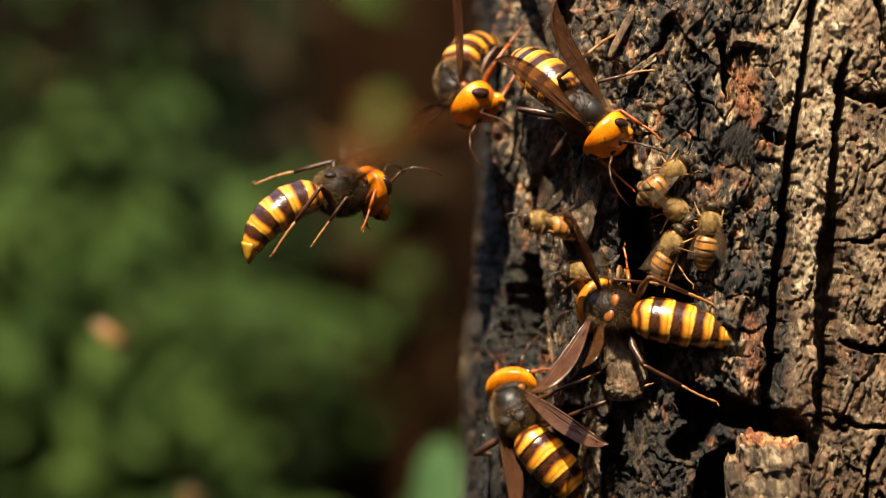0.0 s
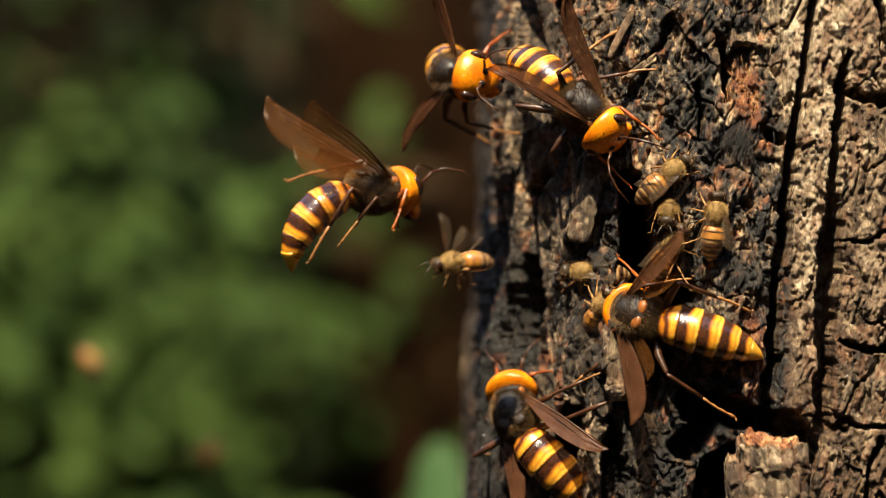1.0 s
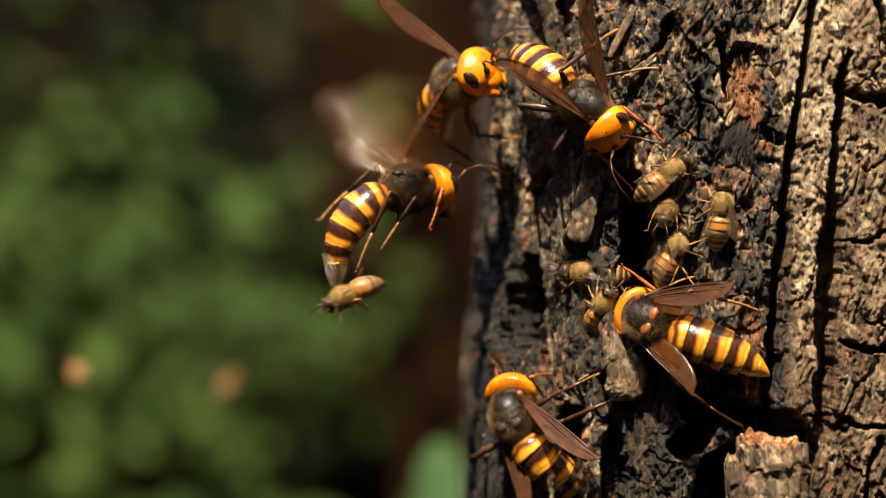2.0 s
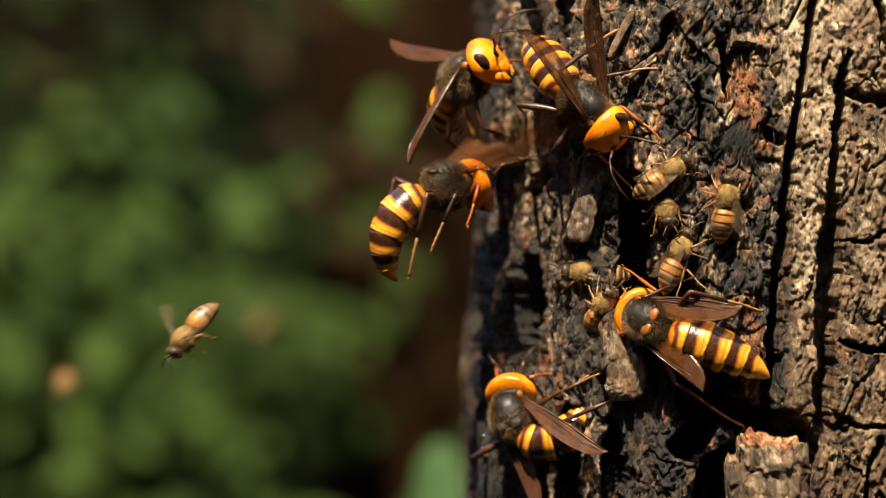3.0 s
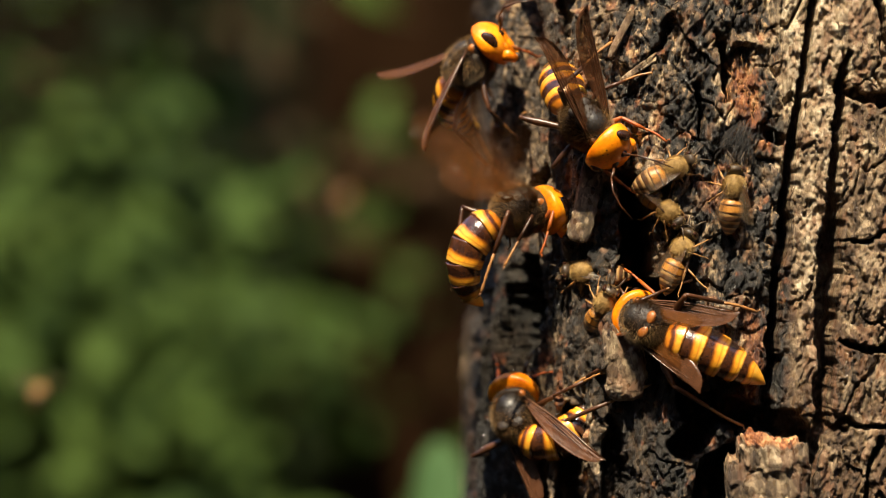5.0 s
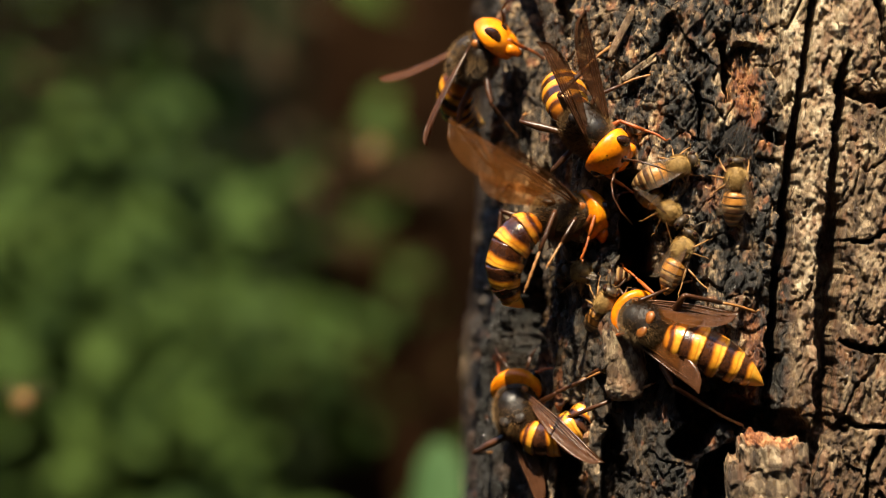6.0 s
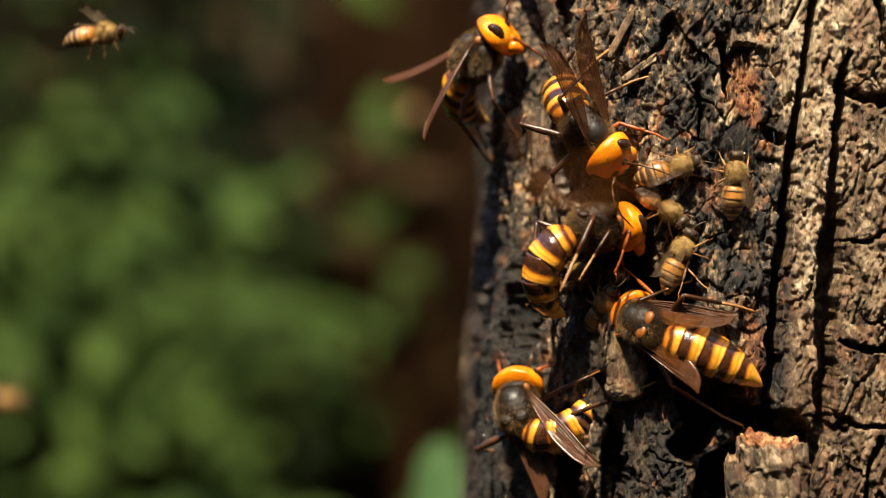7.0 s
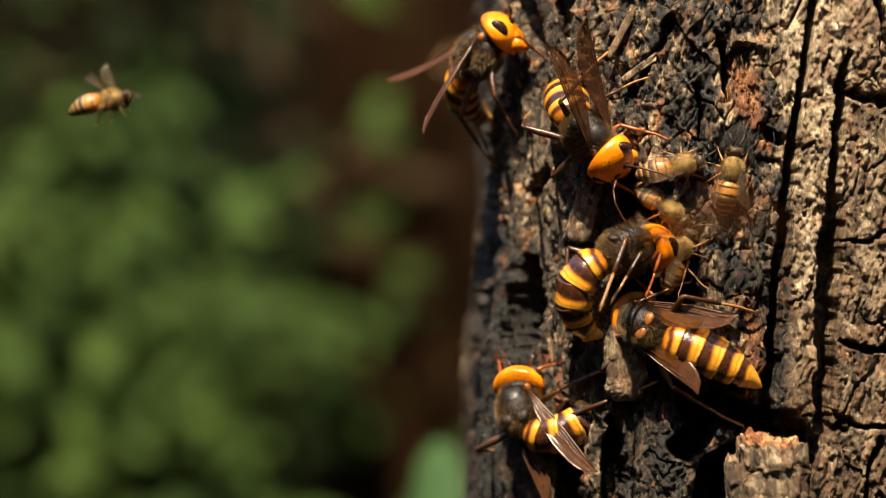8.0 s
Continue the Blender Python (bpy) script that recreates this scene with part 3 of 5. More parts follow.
def trunk_ring(s):
    """The trunk's outline, a rounded block, by the way along it from the end of its left front corner: place and outward normal."""
    fr, br, bl, fl = ROUNDS
    flats = (BROAD - fr - fl, DEEP - fr - br, BROAD - br - bl, DEEP - bl - fl)
    total = sum(flats) + sum(ROUNDS) * math.pi / 2
    s = np.mod(s, total)
    X, Y, NX, NY = (np.zeros_like(s) for _ in range(4))
    start = 0.0
    x, y, ang = LEFT + fl, FRONT, 0.0
    for flat, r in zip(flats, ROUNDS):
        ca, sa = math.cos(ang), math.sin(ang)
        on = (s >= start) & (s < start + flat)
        d = s - start
        X, Y = np.where(on, x + ca * d, X), np.where(on, y + sa * d, Y)
        NX, NY = np.where(on, sa, NX), np.where(on, -ca, NY)
        x, y = x + ca * flat, y + sa * flat
        start += flat
        quarter = r * math.pi / 2
        on = (s >= start) & (s < start + quarter)
        t = ang + (s - start) / r
        cx, cy = x - sa * r, y + ca * r
        X, Y = np.where(on, cx + r * np.sin(t), X), np.where(on, cy - r * np.cos(t), Y)
        NX, NY = np.where(on, np.sin(t), NX), np.where(on, -np.cos(t), NY)
        ang += math.pi / 2
        x, y = cx + r * math.sin(ang), cy - r * math.cos(ang)
        start += quarter
    return X, Y, NX, NY, total


def bark_relief(S, X, Y, Z):
    """Height of the bark in millimetres over the smooth trunk, and its masks of char, grey weathering and rusty fibre;
    char and tone also carry the left side's shade.
    """
    front = 1 - ramp_up(25, 45, Y)
    wob = (fractal(X * 0.25, Z * 0.25, 3) - 0.5) * 5
    fine = fractal(S * 1.6, Z * 0.9, 11, 5) - 0.5
    coarse = fractal(S * 0.22, Z * 0.09, 23, 4) - 0.5
    Xw, Zw = X + wob * 0.35, Z + (fractal(X * 0.3, Z * 0.3, 5) - 0.5) * 4
    # the right side: broad lifted plates, flaky, with cross cracks
    plates = ramp_up(FISSURE, FISSURE + 2.4, Xw + 0.065 * np.maximum(Z, 0) - 0.04 * np.minimum(Z, 0))
    edge, own = cells(S * 0.07 + coarse * 0.9, Z * 0.045 + coarse * 1.2, 41)
    plate_h = 1.0 + 1.2 * own - 1.4 * (1 - ramp_up(0.0, 0.05, edge))
    tw, tz = S + wob * 0.6, Z + wob * 0.8 + coarse * 6
    (c1, o1), (c2, o2), (c3, o3) = chips(tw * 0.28, tz * 0.15, 57, 1.6), chips(tw * 0.75 + 5, tz * 0.34, 59, 1.8), chips(tw * 1.7, tz * 0.8, 60, 1.8)
    plate_h = plate_h + 0.9 * c1 + 0.55 * c2 + 0.35 * c3 + (ridged(tw * 0.8, tz * 0.16, 61, 4) - 0.6) * 0.8 + fine * 1.4
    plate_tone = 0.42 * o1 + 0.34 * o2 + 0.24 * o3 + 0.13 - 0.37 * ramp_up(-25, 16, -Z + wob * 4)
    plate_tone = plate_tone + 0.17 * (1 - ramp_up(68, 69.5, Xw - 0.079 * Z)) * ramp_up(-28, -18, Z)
    # the middle: charred blocks
    block, bown = cells(S * 0.22 + wob * 0.12, Z * 0.16 + coarse * 0.6, 71)
    strand = ridged(S * 0.45 + wob * 0.2, Z * 0.07 + coarse * 0.5, 85, 5)
    char_h = 1.2 * bown - 0.7 * (1 - ramp_up(0, 0.08, block)) + coarse * 3 + (strand - 0.6) * 1.6 + fine * 1.3
    (c1, o1), (c2, o2), (c3, o3) = chips(tw * 0.33, tz * 0.15, 83, 1.9), chips(tw * 0.8, tz * 0.32, 84, 2.0), chips(tw * 1.8, tz * 0.8, 86, 2.0)
    char_h = char_h + 1.2 * c1 + 0.8 * c2 + 0.4 * c3 - 1.8
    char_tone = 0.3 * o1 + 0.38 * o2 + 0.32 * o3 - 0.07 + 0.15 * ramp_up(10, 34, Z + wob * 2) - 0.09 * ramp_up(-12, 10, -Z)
    # the left: long weathered ridges
    long_r = ridged(S * 0.125 + coarse * 0.3 + wob * 0.03, Z * 0.010, 91, 2)
    thin_r = ridged(S * 0.36 + wob * 0.12, Z * 0.035 + coarse * 0.3, 95, 4)
    (c1, o1), (c2, o2), (c3, o3) = chips(tw * 0.4, tz * 0.07, 97, 1.6), chips(tw * 0.95, tz * 0.2, 98, 1.9), chips(tw * 2.0, tz * 0.5, 99, 2.0)
    left_h = (long_r - 0.68) * 5 + (thin_r - 0.64) * 3.6 + fine * 1.2 + 1.3 * c1 + 0.8 * c2 + 0.35 * c3 - 2.0
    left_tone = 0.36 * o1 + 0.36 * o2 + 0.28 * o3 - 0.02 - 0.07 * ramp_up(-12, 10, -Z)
    left = 1 - ramp_up(16, 27, X + wob * 1.5 - 17 * ramp_up(4, 16, -Z) * (1 - ramp_up(40, 50, X)))
    h = plates * plate_h + (1 - plates) * (left * left_h + (1 - left) * char_h)
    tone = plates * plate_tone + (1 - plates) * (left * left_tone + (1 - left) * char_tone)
    # fissures and hollows
    sunk = np.zeros_like(h)
    for points, depth, soft in HOLLOWS:
        room = along(Xw, Zw, points) + fine * 0.55
        sunk = np.maximum(sunk, front * depth * (1 - ramp_up(-soft, soft * 0.6, room)))
    for points, height, soft in SWELLS:
        room = along(Xw, Zw, points) + fine * 0.8
        h = h + front * height * (1 - ramp_up(-soft, soft, room))
    rust = np.zeros_like(h)
    for points, amount in FIBRES:
        rust = np.maximum(rust, amount * (1 - ramp_up(-1.0, 1.4, along(X, Z, points) + fine * 5)))
    fleck = fractal(S * 0.5, Z * 0.35, 131, 4)
    rust = np.maximum(rust, 0.6 * ramp_up(0.65, 0.74, fleck) * (1 - plates))
    char = (1 - plates) * (1 - 0.85 * ramp_up(0.55, 0.67, fractal(S * 0.35 + 9, Z * 0.2, 151, 5, 0.6))) * (1 - 0.35 * left * ramp_up(0.5, 0.75, thin_r))
    for points, amount in BARE:
        bare = amount * (1 - ramp_up(-1.5, 1.5, along(X, Z, points) + fine * 4))
        char, tone = char * (1 - bare), tone + 0.14 * bare
    grey = left * (0.35 + 0.55 * ramp_up(0.3, 0.7, long_r + fine * 0.5)) * ramp_up(-6, 14, Z + 1.6 * X + wob)
    # shade of the left flank, put into the char mask and a lower tone
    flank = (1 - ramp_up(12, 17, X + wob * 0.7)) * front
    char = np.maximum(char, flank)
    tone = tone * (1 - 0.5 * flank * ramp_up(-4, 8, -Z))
    # a darker patch low in the middle of the bark
    dark_patch = ramp_up(30, 35, X + wob) * (1 - ramp_up(52, 58, X + wob)) * ramp_up(25, 31, -Z + wob) * front
    tone = tone * (1 - 0.45 * dark_patch)
    # the left rim's shade, painted as a darker tone, strongest low down
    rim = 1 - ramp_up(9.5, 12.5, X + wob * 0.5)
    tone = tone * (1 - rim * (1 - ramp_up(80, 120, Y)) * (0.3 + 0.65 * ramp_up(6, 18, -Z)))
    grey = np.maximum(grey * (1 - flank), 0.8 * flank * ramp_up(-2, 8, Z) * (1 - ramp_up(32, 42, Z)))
    return h, sunk, char, grey, rust * front, tone


FISSURE = 59.8
HOLLOWS = (
    # the way into the nest, a tall slot that widens to the foot
    (((33.38, 12.29, 1.7), (34.34, 4.09, 2.4), (34.34, -2.9, 2.8), (34.53, -8.38, 3)), 36, 1.0),
    (((35.02, -6.38, 2.6), (42.74, -7.83, 2.2)), 34, 1.0),
    # the two long black fissures
    (((65.16, 45.58, 0.7), (63.38, 34.71, 0.7), (62.09, 26.8, 0.8), (60.91, 18.89, 0.9), (60.22, 10.98, 0.9), (59.52, 3.07, 1), (58.34, -3.86, 0.9), (57.55, -11.77, 1), (57.35, -19.68, 1.1), (56.75, -27.59, 1.2)), 11, 0.5),
    (((70.79, 34.71, 0.4), (69.41, 27.78, 0.9), (68.22, 20.86, 0.9), (67.83, 11.96, 0.9), (67.63, 4.05, 1.7), (67.04, -3.86, 1.9), (66.44, -12.75, 1.6), (66.35, -21.65, 1.4), (65.85, -30.06, 1.4), (64.07, -36.49, 0.9), (63.28, -45.38, 0.8)), 12, 0.5),
    (((75.24, 43.6, 0.5), (76.73, 37.67, 0.6), (78.7, 30.75, 0.6)), 6, 0.4),
    # cross cracks of the plates
    (((70.5, 27.78, 0.6), (73.76, 26.2, 0.9), (78.7, 25.61, 0.9)), 6, 0.4),
    (((68.82, 0.89, 0.3), (73.76, 0.89, 0.4), (77.72, 2.87, 0.3)), 3, 0.4),
    (((69.02, -15.52, 0.3), (73.76, -16.91, 0.8), (78.7, -17.9, 0.8)), 6, 0.4),
    (((67.04, -30.75, 0.5), (72.77, -30.75, 0.6), (77.72, -30.06, 0.7)), 5, 0.4),
    (((75.74, -33.52, 0.5), (73.76, -38.46, 0.6), (73.96, -45.38, 0.6)), 5, 0.4),
    # broken-out hollows at the foot
    (((44, -26.86, 2.6), (47.31, -26.82, 2.4), (43.42, -34.6, 2.6)), 13, 0.8),
    (((51.03, -29.07, 2.4), (60.91, -30.75, 2.6), (63.38, -33.02, 1.6)), 14, 0.8),
    (((50.05, -35.51, 1.4), (47.31, -39.49, 2.4), (46.92, -45.43, 2.6)), 14, 0.8),
    # cracks among the char
    (((48.28, 37.5, 0.5), (48.87, 31.76, 0.8), (50.05, 25.81, 0.5)), 7, 0.5),
    (((44.39, 28.83, 0.3), (45.17, 18.92, 0.4)), 5, 0.5),
    (((55.96, 19.87, 1.2), (58.93, 18.89, 0.9)), 5, 0.6),
    (((39.84, 41.82, 0.6), (34.53, 29.04, 0.5)), 3, 0.6),
    (((15.2, -3.2, 1.6), (15.4, -10.5, 2.9), (14.9, -19.5, 2.5)), 15, 1.0),
    (((18.08, 14.48, 1), (15.63, 10.45, 0.9)), 5, 0.8),
    (((30.6, -30, 1.0), (31.5, -38, 1.7), (31.4, -46, 1.7)), 9, 0.8),
    (((24.4, -29, 1.0), (24.9, -36, 1.9), (25.3, -46, 2.0)), 12, 0.8),
    (((12.67, 48.26, 1.4), (15.63, 37.36, 1)), 8, 1.0),
    (((20.52, 47.06, 1.2), (21.98, 38.77, 1)), 7, 1.0),
)
SWELLS = (
    # the pale knuckle under the slot, and the ridge between the fissures
    (((30.68, -11.93, 1.8), (31.16, -19.94, 2.2)), 3.5, 1.5),
    (((25.85, 14.24, 1.6), (23.92, 2.13, 1.4)), 2.0, 1.5),
    (((51.03, 36.69, 0.8), (55.47, 36.19, 0.8)), 2.0, 1.0),
)
FIBRES = (
    (((52.5, 30.75, 1.4), (53, 24.82, 2.2), (55.47, 18.89, 1.6)), 1.0),
    (((53.99, -11.77, 1.4), (54.48, -19.68, 1.6), (53, -29.56, 1.4)), 0.6),
    (((29.23, -12.96, 1.2), (30.2, -14.45, 0.8)), 0.7),
)
BARE = (
    (((51.52, 36.49, 0.8), (55.96, 36.19, 0.9)), 0.95),
    (((30.68, -13.94, 1.6), (31.64, -19.93, 2.4), (29.72, -30.02, 2.4)), 0.9),
    (((18.08, 18.59, 2.2), (16.12, 12.5, 2), (21.01, 10.3, 1.6)), 0.6),
    (((55.96, 32.73, 1.6), (59.92, 28.77, 1.4)), 0.6),
    (((58.93, -11.77, 0.8), (57.94, -17.7, 0.8)), 0.4),
    # tan strips among the weathered ridges
    (((27.01, -15.02, 1), (26.63, -26.12, 1.4), (25.47, -45.38, 1)), 0.75),
    (((20.52, -15.21, 0.6), (21.2, -24.36, 0.8), (20.03, -34.65, 0.6)), 0.55),
    (((35.5, -20.84, 0.8), (36.46, -31.78, 0.9), (35.69, -44.76, 0.8)), 0.6),
)


def tree_trunk():
    *_, total = trunk_ring(np.zeros(1))
    s = np.concatenate([np.arange(-60, 43, 0.2), np.arange(43, total - 60, 4.0)])
    z = np.concatenate([np.arange(-1205, -60, 12.0), np.arange(-60, -46, 1.0), np.arange(-46, 46, 0.2), np.arange(46, 60, 1.0), np.arange(60, 1500, 12.0)])
    S, Z = np.meshgrid(s, z)
    X, Y, NX, NY, _ = trunk_ring(S)
    lean = 0.05 * np.clip(-Z, -50, 50) + 0.05 * np.clip(-Z - 50, 0, 1200)
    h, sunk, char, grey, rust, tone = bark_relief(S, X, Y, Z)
    h = h + 0.05 * np.clip(-Z - 700, 0, 600) + 5 * (fractal(S * 0.02, Z * 0.006, 201, 3) - 0.5) * ramp_up(60, 160, np.abs(Z))
    X2, Y2 = X + NX * h - lean * np.maximum(-NX, 0), Y + NY * h
    # hollows go straight back, but for the flank, where they go in
    flank = ramp_up(0.7, 0.9, -NX)
    X2, Y2 = X2 - NX * sunk * flank, Y2 - np.where(flank > 0.5, NY, -1.0) * sunk
    n, m = len(s), len(z)
    co = np.stack([X2, Y2, Z], -1).reshape(-1, 3) * MM + np.array(HIVE)
    idx = np.arange(n * m).reshape(m, n)
    a, b = idx[:-1], idx[1:]
    quads = np.stack([a, np.roll(a, -1, 1), np.roll(b, -1, 1), b], -1).reshape(-1, 4)
    # the pieces lie between the fissures
    fx = lambda line: np.interp(Z, [q[1] for q in line][::-1], [q[0] for q in line][::-1])
    first, second = fx(HOLLOWS[2][0]), fx(HOLLOWS[3][0])
    piece = np.zeros(Z.shape, dtype=int)
    piece[(X > 24) | (Y > 60)] = 1
    piece[(X > first) & (Y < 20)] = 2
    for k, level in enumerate((99, 26.3, -16.8, -31.0)):
        piece[(X > second) & (Y < 20) & (Z < level) & (Z > -46) & (X < 92)] = 3 + k
    piece[(Y < 60) & (np.abs(Z) > 46)] = 1
    kind = piece.reshape(-1)[quads[:, 0]]
    tree = tagged(new("tree_trunk"), "old tree trunk, charred and cracked bark with a nest hole", "tree trunk")
    names = (("weathered_bark", "grey weathered ridged bark"), ("charred_wood", "black charred crumbling wood"), ("bark_ridge", "pale tan bark ridge"),
             ("bark_plate", "rough tan bark plate"), ("bark_plate", "rough tan bark plate"), ("bark_plate", "rough tan bark plate"), ("bark_plate", "rough tan bark plate"))
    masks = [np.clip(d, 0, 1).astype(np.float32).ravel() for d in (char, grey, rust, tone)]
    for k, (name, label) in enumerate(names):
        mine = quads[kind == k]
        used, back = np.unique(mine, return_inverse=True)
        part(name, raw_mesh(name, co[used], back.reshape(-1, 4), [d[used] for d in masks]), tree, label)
    rim = [Vector(v) for v in co[idx[-1]][::4]]
    mid = sum(rim, Vector()) / len(rim) + Vector((0, 0, 0.03))
    part("sawn_end", mesh_of("sawn_end", rim + [mid], [(i, (i + 1) % len(rim), len(rim)) for i in range(len(rim))], FAR_BARK), tree)
    return tree


def raw_mesh(name, co, quads, masks):
    me = bpy.data.meshes.new(name)
    me.vertices.add(len(co))
    me.vertices.foreach_set("co", co.astype(np.float32).ravel())
    me.loops.add(quads.size)
    me.loops.foreach_set("vertex_index", quads.astype(np.int32).ravel())
    me.polygons.add(len(quads))
    me.polygons.foreach_set("loop_start", np.arange(0, quads.size, 4, dtype=np.int32))
    me.polygons.foreach_set("use_smooth", np.ones(len(quads), dtype=bool))
    for key, data in zip(("char", "grey", "rust", "tone"), masks):
        me.attributes.new(key, "FLOAT", "POINT").data.foreach_set("value", np.asarray(data, dtype=np.float32))
    me.materials.append(BARK)
    me.update(calc_edges=True)
    me.validate()
    return me


def broken_slab(name, label, centre, half, turn, seed, char, top_rust):
    """A chunk of bark with a torn top and rough faces, in millimetres; it is a part of the trunk."""
    us, vs = 220, 150
    th, ph = np.meshgrid(np.linspace(0.001, math.pi - 0.001, vs), np.linspace(0, 2 * math.pi, us, endpoint=False), indexing="ij")
    box = lambda v, e: np.sign(v) * np.abs(v) ** e
    x = box(np.sin(th), 0.5) * box(np.cos(ph), 0.5)
    y = box(np.sin(th), 0.5) * box(np.sin(ph), 0.5)
    z = box(np.cos(th), 0.5)
    X, Y, Z = x * half[0], y * half[1], z * half[2]
    bump = (fractal(X * 0.5 + Y * 0.4 + 40, Z * 0.4 + Y * 0.3 + 40, seed, 6, 0.6) - 0.5) * 3.4 + (ridged(X * 0.7 + Y + 30, Z * 0.16 + 30, seed + 9) - 0.6) * 1.8
    (c1, o1), (c2, o2), (c3, o3) = chips(X * 0.5 + Y * 0.4 + 50, Z * 0.3 + 50, seed + 4, 1.8), chips(X * 1.1 + Y + 50, Z * 0.7 + 50, seed + 5, 1.8), chips(X * 2 + Y * 1.5 + 50, Z * 1.4 + 50, seed + 6, 1.8)
    bump = bump + 1.3 * c1 + 0.9 * c2 + 0.5 * c3 - 1.2
    tone = 0.36 * o1 + 0.36 * o2 + 0.28 * o3 + 0.06
    grow = 1 + bump / 9
    X, Y = X * grow, Y * grow
    Z = Z + bump * 0.7 * (z > 0.6) + np.where(z > 0.5, -0.12 * X - 0.9 * (fractal(X * 0.6 + 70, Y * 0.6 + 70, seed + 3, 4) - 0.5) * 4, 0)
    c, s_ = math.cos(radians(turn)), math.sin(radians(turn))
    X, Z = X * c - Z * s_, X * s_ + Z * c
    co = np.stack([X + centre[0], Y + centre[1], Z + centre[2]], -1).reshape(-1, 3) * MM + np.array(HIVE)
    idx = np.arange(us * vs).reshape(vs, us)
    a, b = idx[:-1], idx[1:]
    quads = np.stack([a, b, np.roll(b, -1, 1), np.roll(a, -1, 1)], -1).reshape(-1, 4)
    flat = np.ones(us * vs)
    rust = top_rust * ramp_up(0.84, 0.95, z.ravel() + 0.05 * bump.ravel())
    part(name, raw_mesh(name, co, quads, (flat * char, flat * 0.1, rust, tone.ravel())), TRUNK, label)


def fibres(name, label, root, way, count, length, spread, mat, seed):
    """Torn strands of wood that stand off the trunk, joined as they grow from one splinter."""
    rng = random.Random(seed)
    pieces = []
    for _ in range(count):
        p = Vector(root) + Vector((rng.gauss(0, spread[0]), rng.uniform(-0.5, 1.0), rng.gauss(0, spread[1])))
        d = (Vector(way) + Vector((rng.gauss(0, .22), rng.gauss(-.05, .12), rng.gauss(0, .2)))).normalized()
        n = length * rng.uniform(0.4, 1.2)
        bow = Vector((rng.gauss(0, .12), rng.gauss(-0.1, .1), rng.gauss(0, .1))) * n
        pieces.append(tube([p, p + d * n * 0.5 + bow, p + d * n], [0.045 * rng.uniform(.6, 1.8), 0.035, 0.012], 4))
    verts, faces = joined(pieces)
    ob = part(name, mesh_of(name, [v + HIVE for v in verts], faces, mat), TRUNK, label)
    ob["kind"] = "stuff"


TRUNK = tree_trunk()
broken_slab("bark_chunk", "tan bark chunk with a torn rusty top", (56.7, -10, -40.6), (4.9, 5.0, 7.0), 3, 301, 0.3, 1.0)
broken_slab("bark_chunk", "narrow grey bark chunk", (51.03, -9.96, -41.45), (1.6, 3.5, 4.0), 4, 311, 0.3, 0.2)
broken_slab("bark_flake", "pale peeled flake of bark", (25.4, 0.6, 8.0), (1.9, 1.2, 7.0), -14, 321, 0.45, 0.1)
broken_slab("bark_flake", "narrow peeled flake of bark", (22.73, 6.65, 2.13), (1.5, 1.3, 4.2), 6, 331, 0.45, 0.1)
broken_slab("bark_flake", "tan splintered flake of bark", (31.37, -0.48, 37.86), (0.6, 0.8, 4.6), -26, 341, 0.0, 0.5)
broken_slab("bark_flake", "short tan splinter of bark", (33.67, -1.69, 31.18), (0.5, 0.7, 2.6), -55, 345, 0.0, 0.5)
broken_slab("bark_flake", "gnawed pale knuckle of bark", (31.9, -1.6, -20.8), (3.0, 2.6, 6.0), 4, 351, 0.0, 0.25)
fibres("wood_fibre", "torn rusty wood fibres", (53.42, -5.6, 27.25), (0.15, -0.05, -0.95), 380, 1.9, (1.5, 3.2), TORN, 5)
fibres("wood_fibre", "black frayed wood fibres", (52.09, -5.98, 20.32), (-0.45, -0.08, -0.85), 380, 4.2, (1.6, 1.6), BURNT, 6)


# ---- the ground and what grows behind ----
def ground():
    ys = [-40, -8, -3, -1, 0, 1, 2, 2.6, 3.2, 3.8, 4.4, 5, 6, 8, 12, 40, 300, 3000]
    xs = [-3000, -300, -40, -10, -6, -4, -3, -2, -1, 0, 1, 2, 3, 4, 6, 10, 40, 300, 3000]
    verts, faces = [], []
    for y in ys:
        for x in xs:
            bank = 3.4 * min(1, max(0, (y - 2.6) / 3)) ** 1.3
            verts.append((x, y, bank + 0.06 * noise.noise((x * 1.3, y * 1.3, 0)) - 0.03))
    w = len(xs)
    for i in range(len(ys) - 1):
        for j in range(w - 1):
            a = i * w + j
            faces.append((a, a + 1, a + w + 1, a + w))
    tagged(new("ground", mesh_of("ground", verts, faces, SHADED_SOIL)), "forest soil, shade-darkened, that rises to a bank", "ground", kind="structure")


POINTED = ((0, 0.06, 0), (0.2, 0.36, 0.03), (0.45, 0.5, 0.02), (0.75, 0.32, -0.06), (1, 0.02, -0.16))
ROUND = ((0, 0.2, 0), (0.3, 0.4, 0.02), (0.65, 0.5, 0.02), (0.88, 0.4, -0.03), (1, 0.12, -0.08))


def leaf_piece(at, way, face, length, wide, shape=POINTED):
    """A pointed, folded leaf blade, in metres."""
    x = Vector(way).normalized()
    y = Vector(face).cross(x).normalized()
    z = x.cross(y)
    p = Vector(at)
    verts, faces = [], []
    for u, w, dip in shape:
        for side in (-1, 0, 1):
            verts.append(p + x * (u * length) + y * (side * w * wide) + z * (dip * length - (0.12 * wide if side == 0 else 0)))
    for i in range(4):
        for j in range(2):
            a = i * 3 + j
            faces.append((a, a + 1, a + 4, a + 3))
    return verts, faces


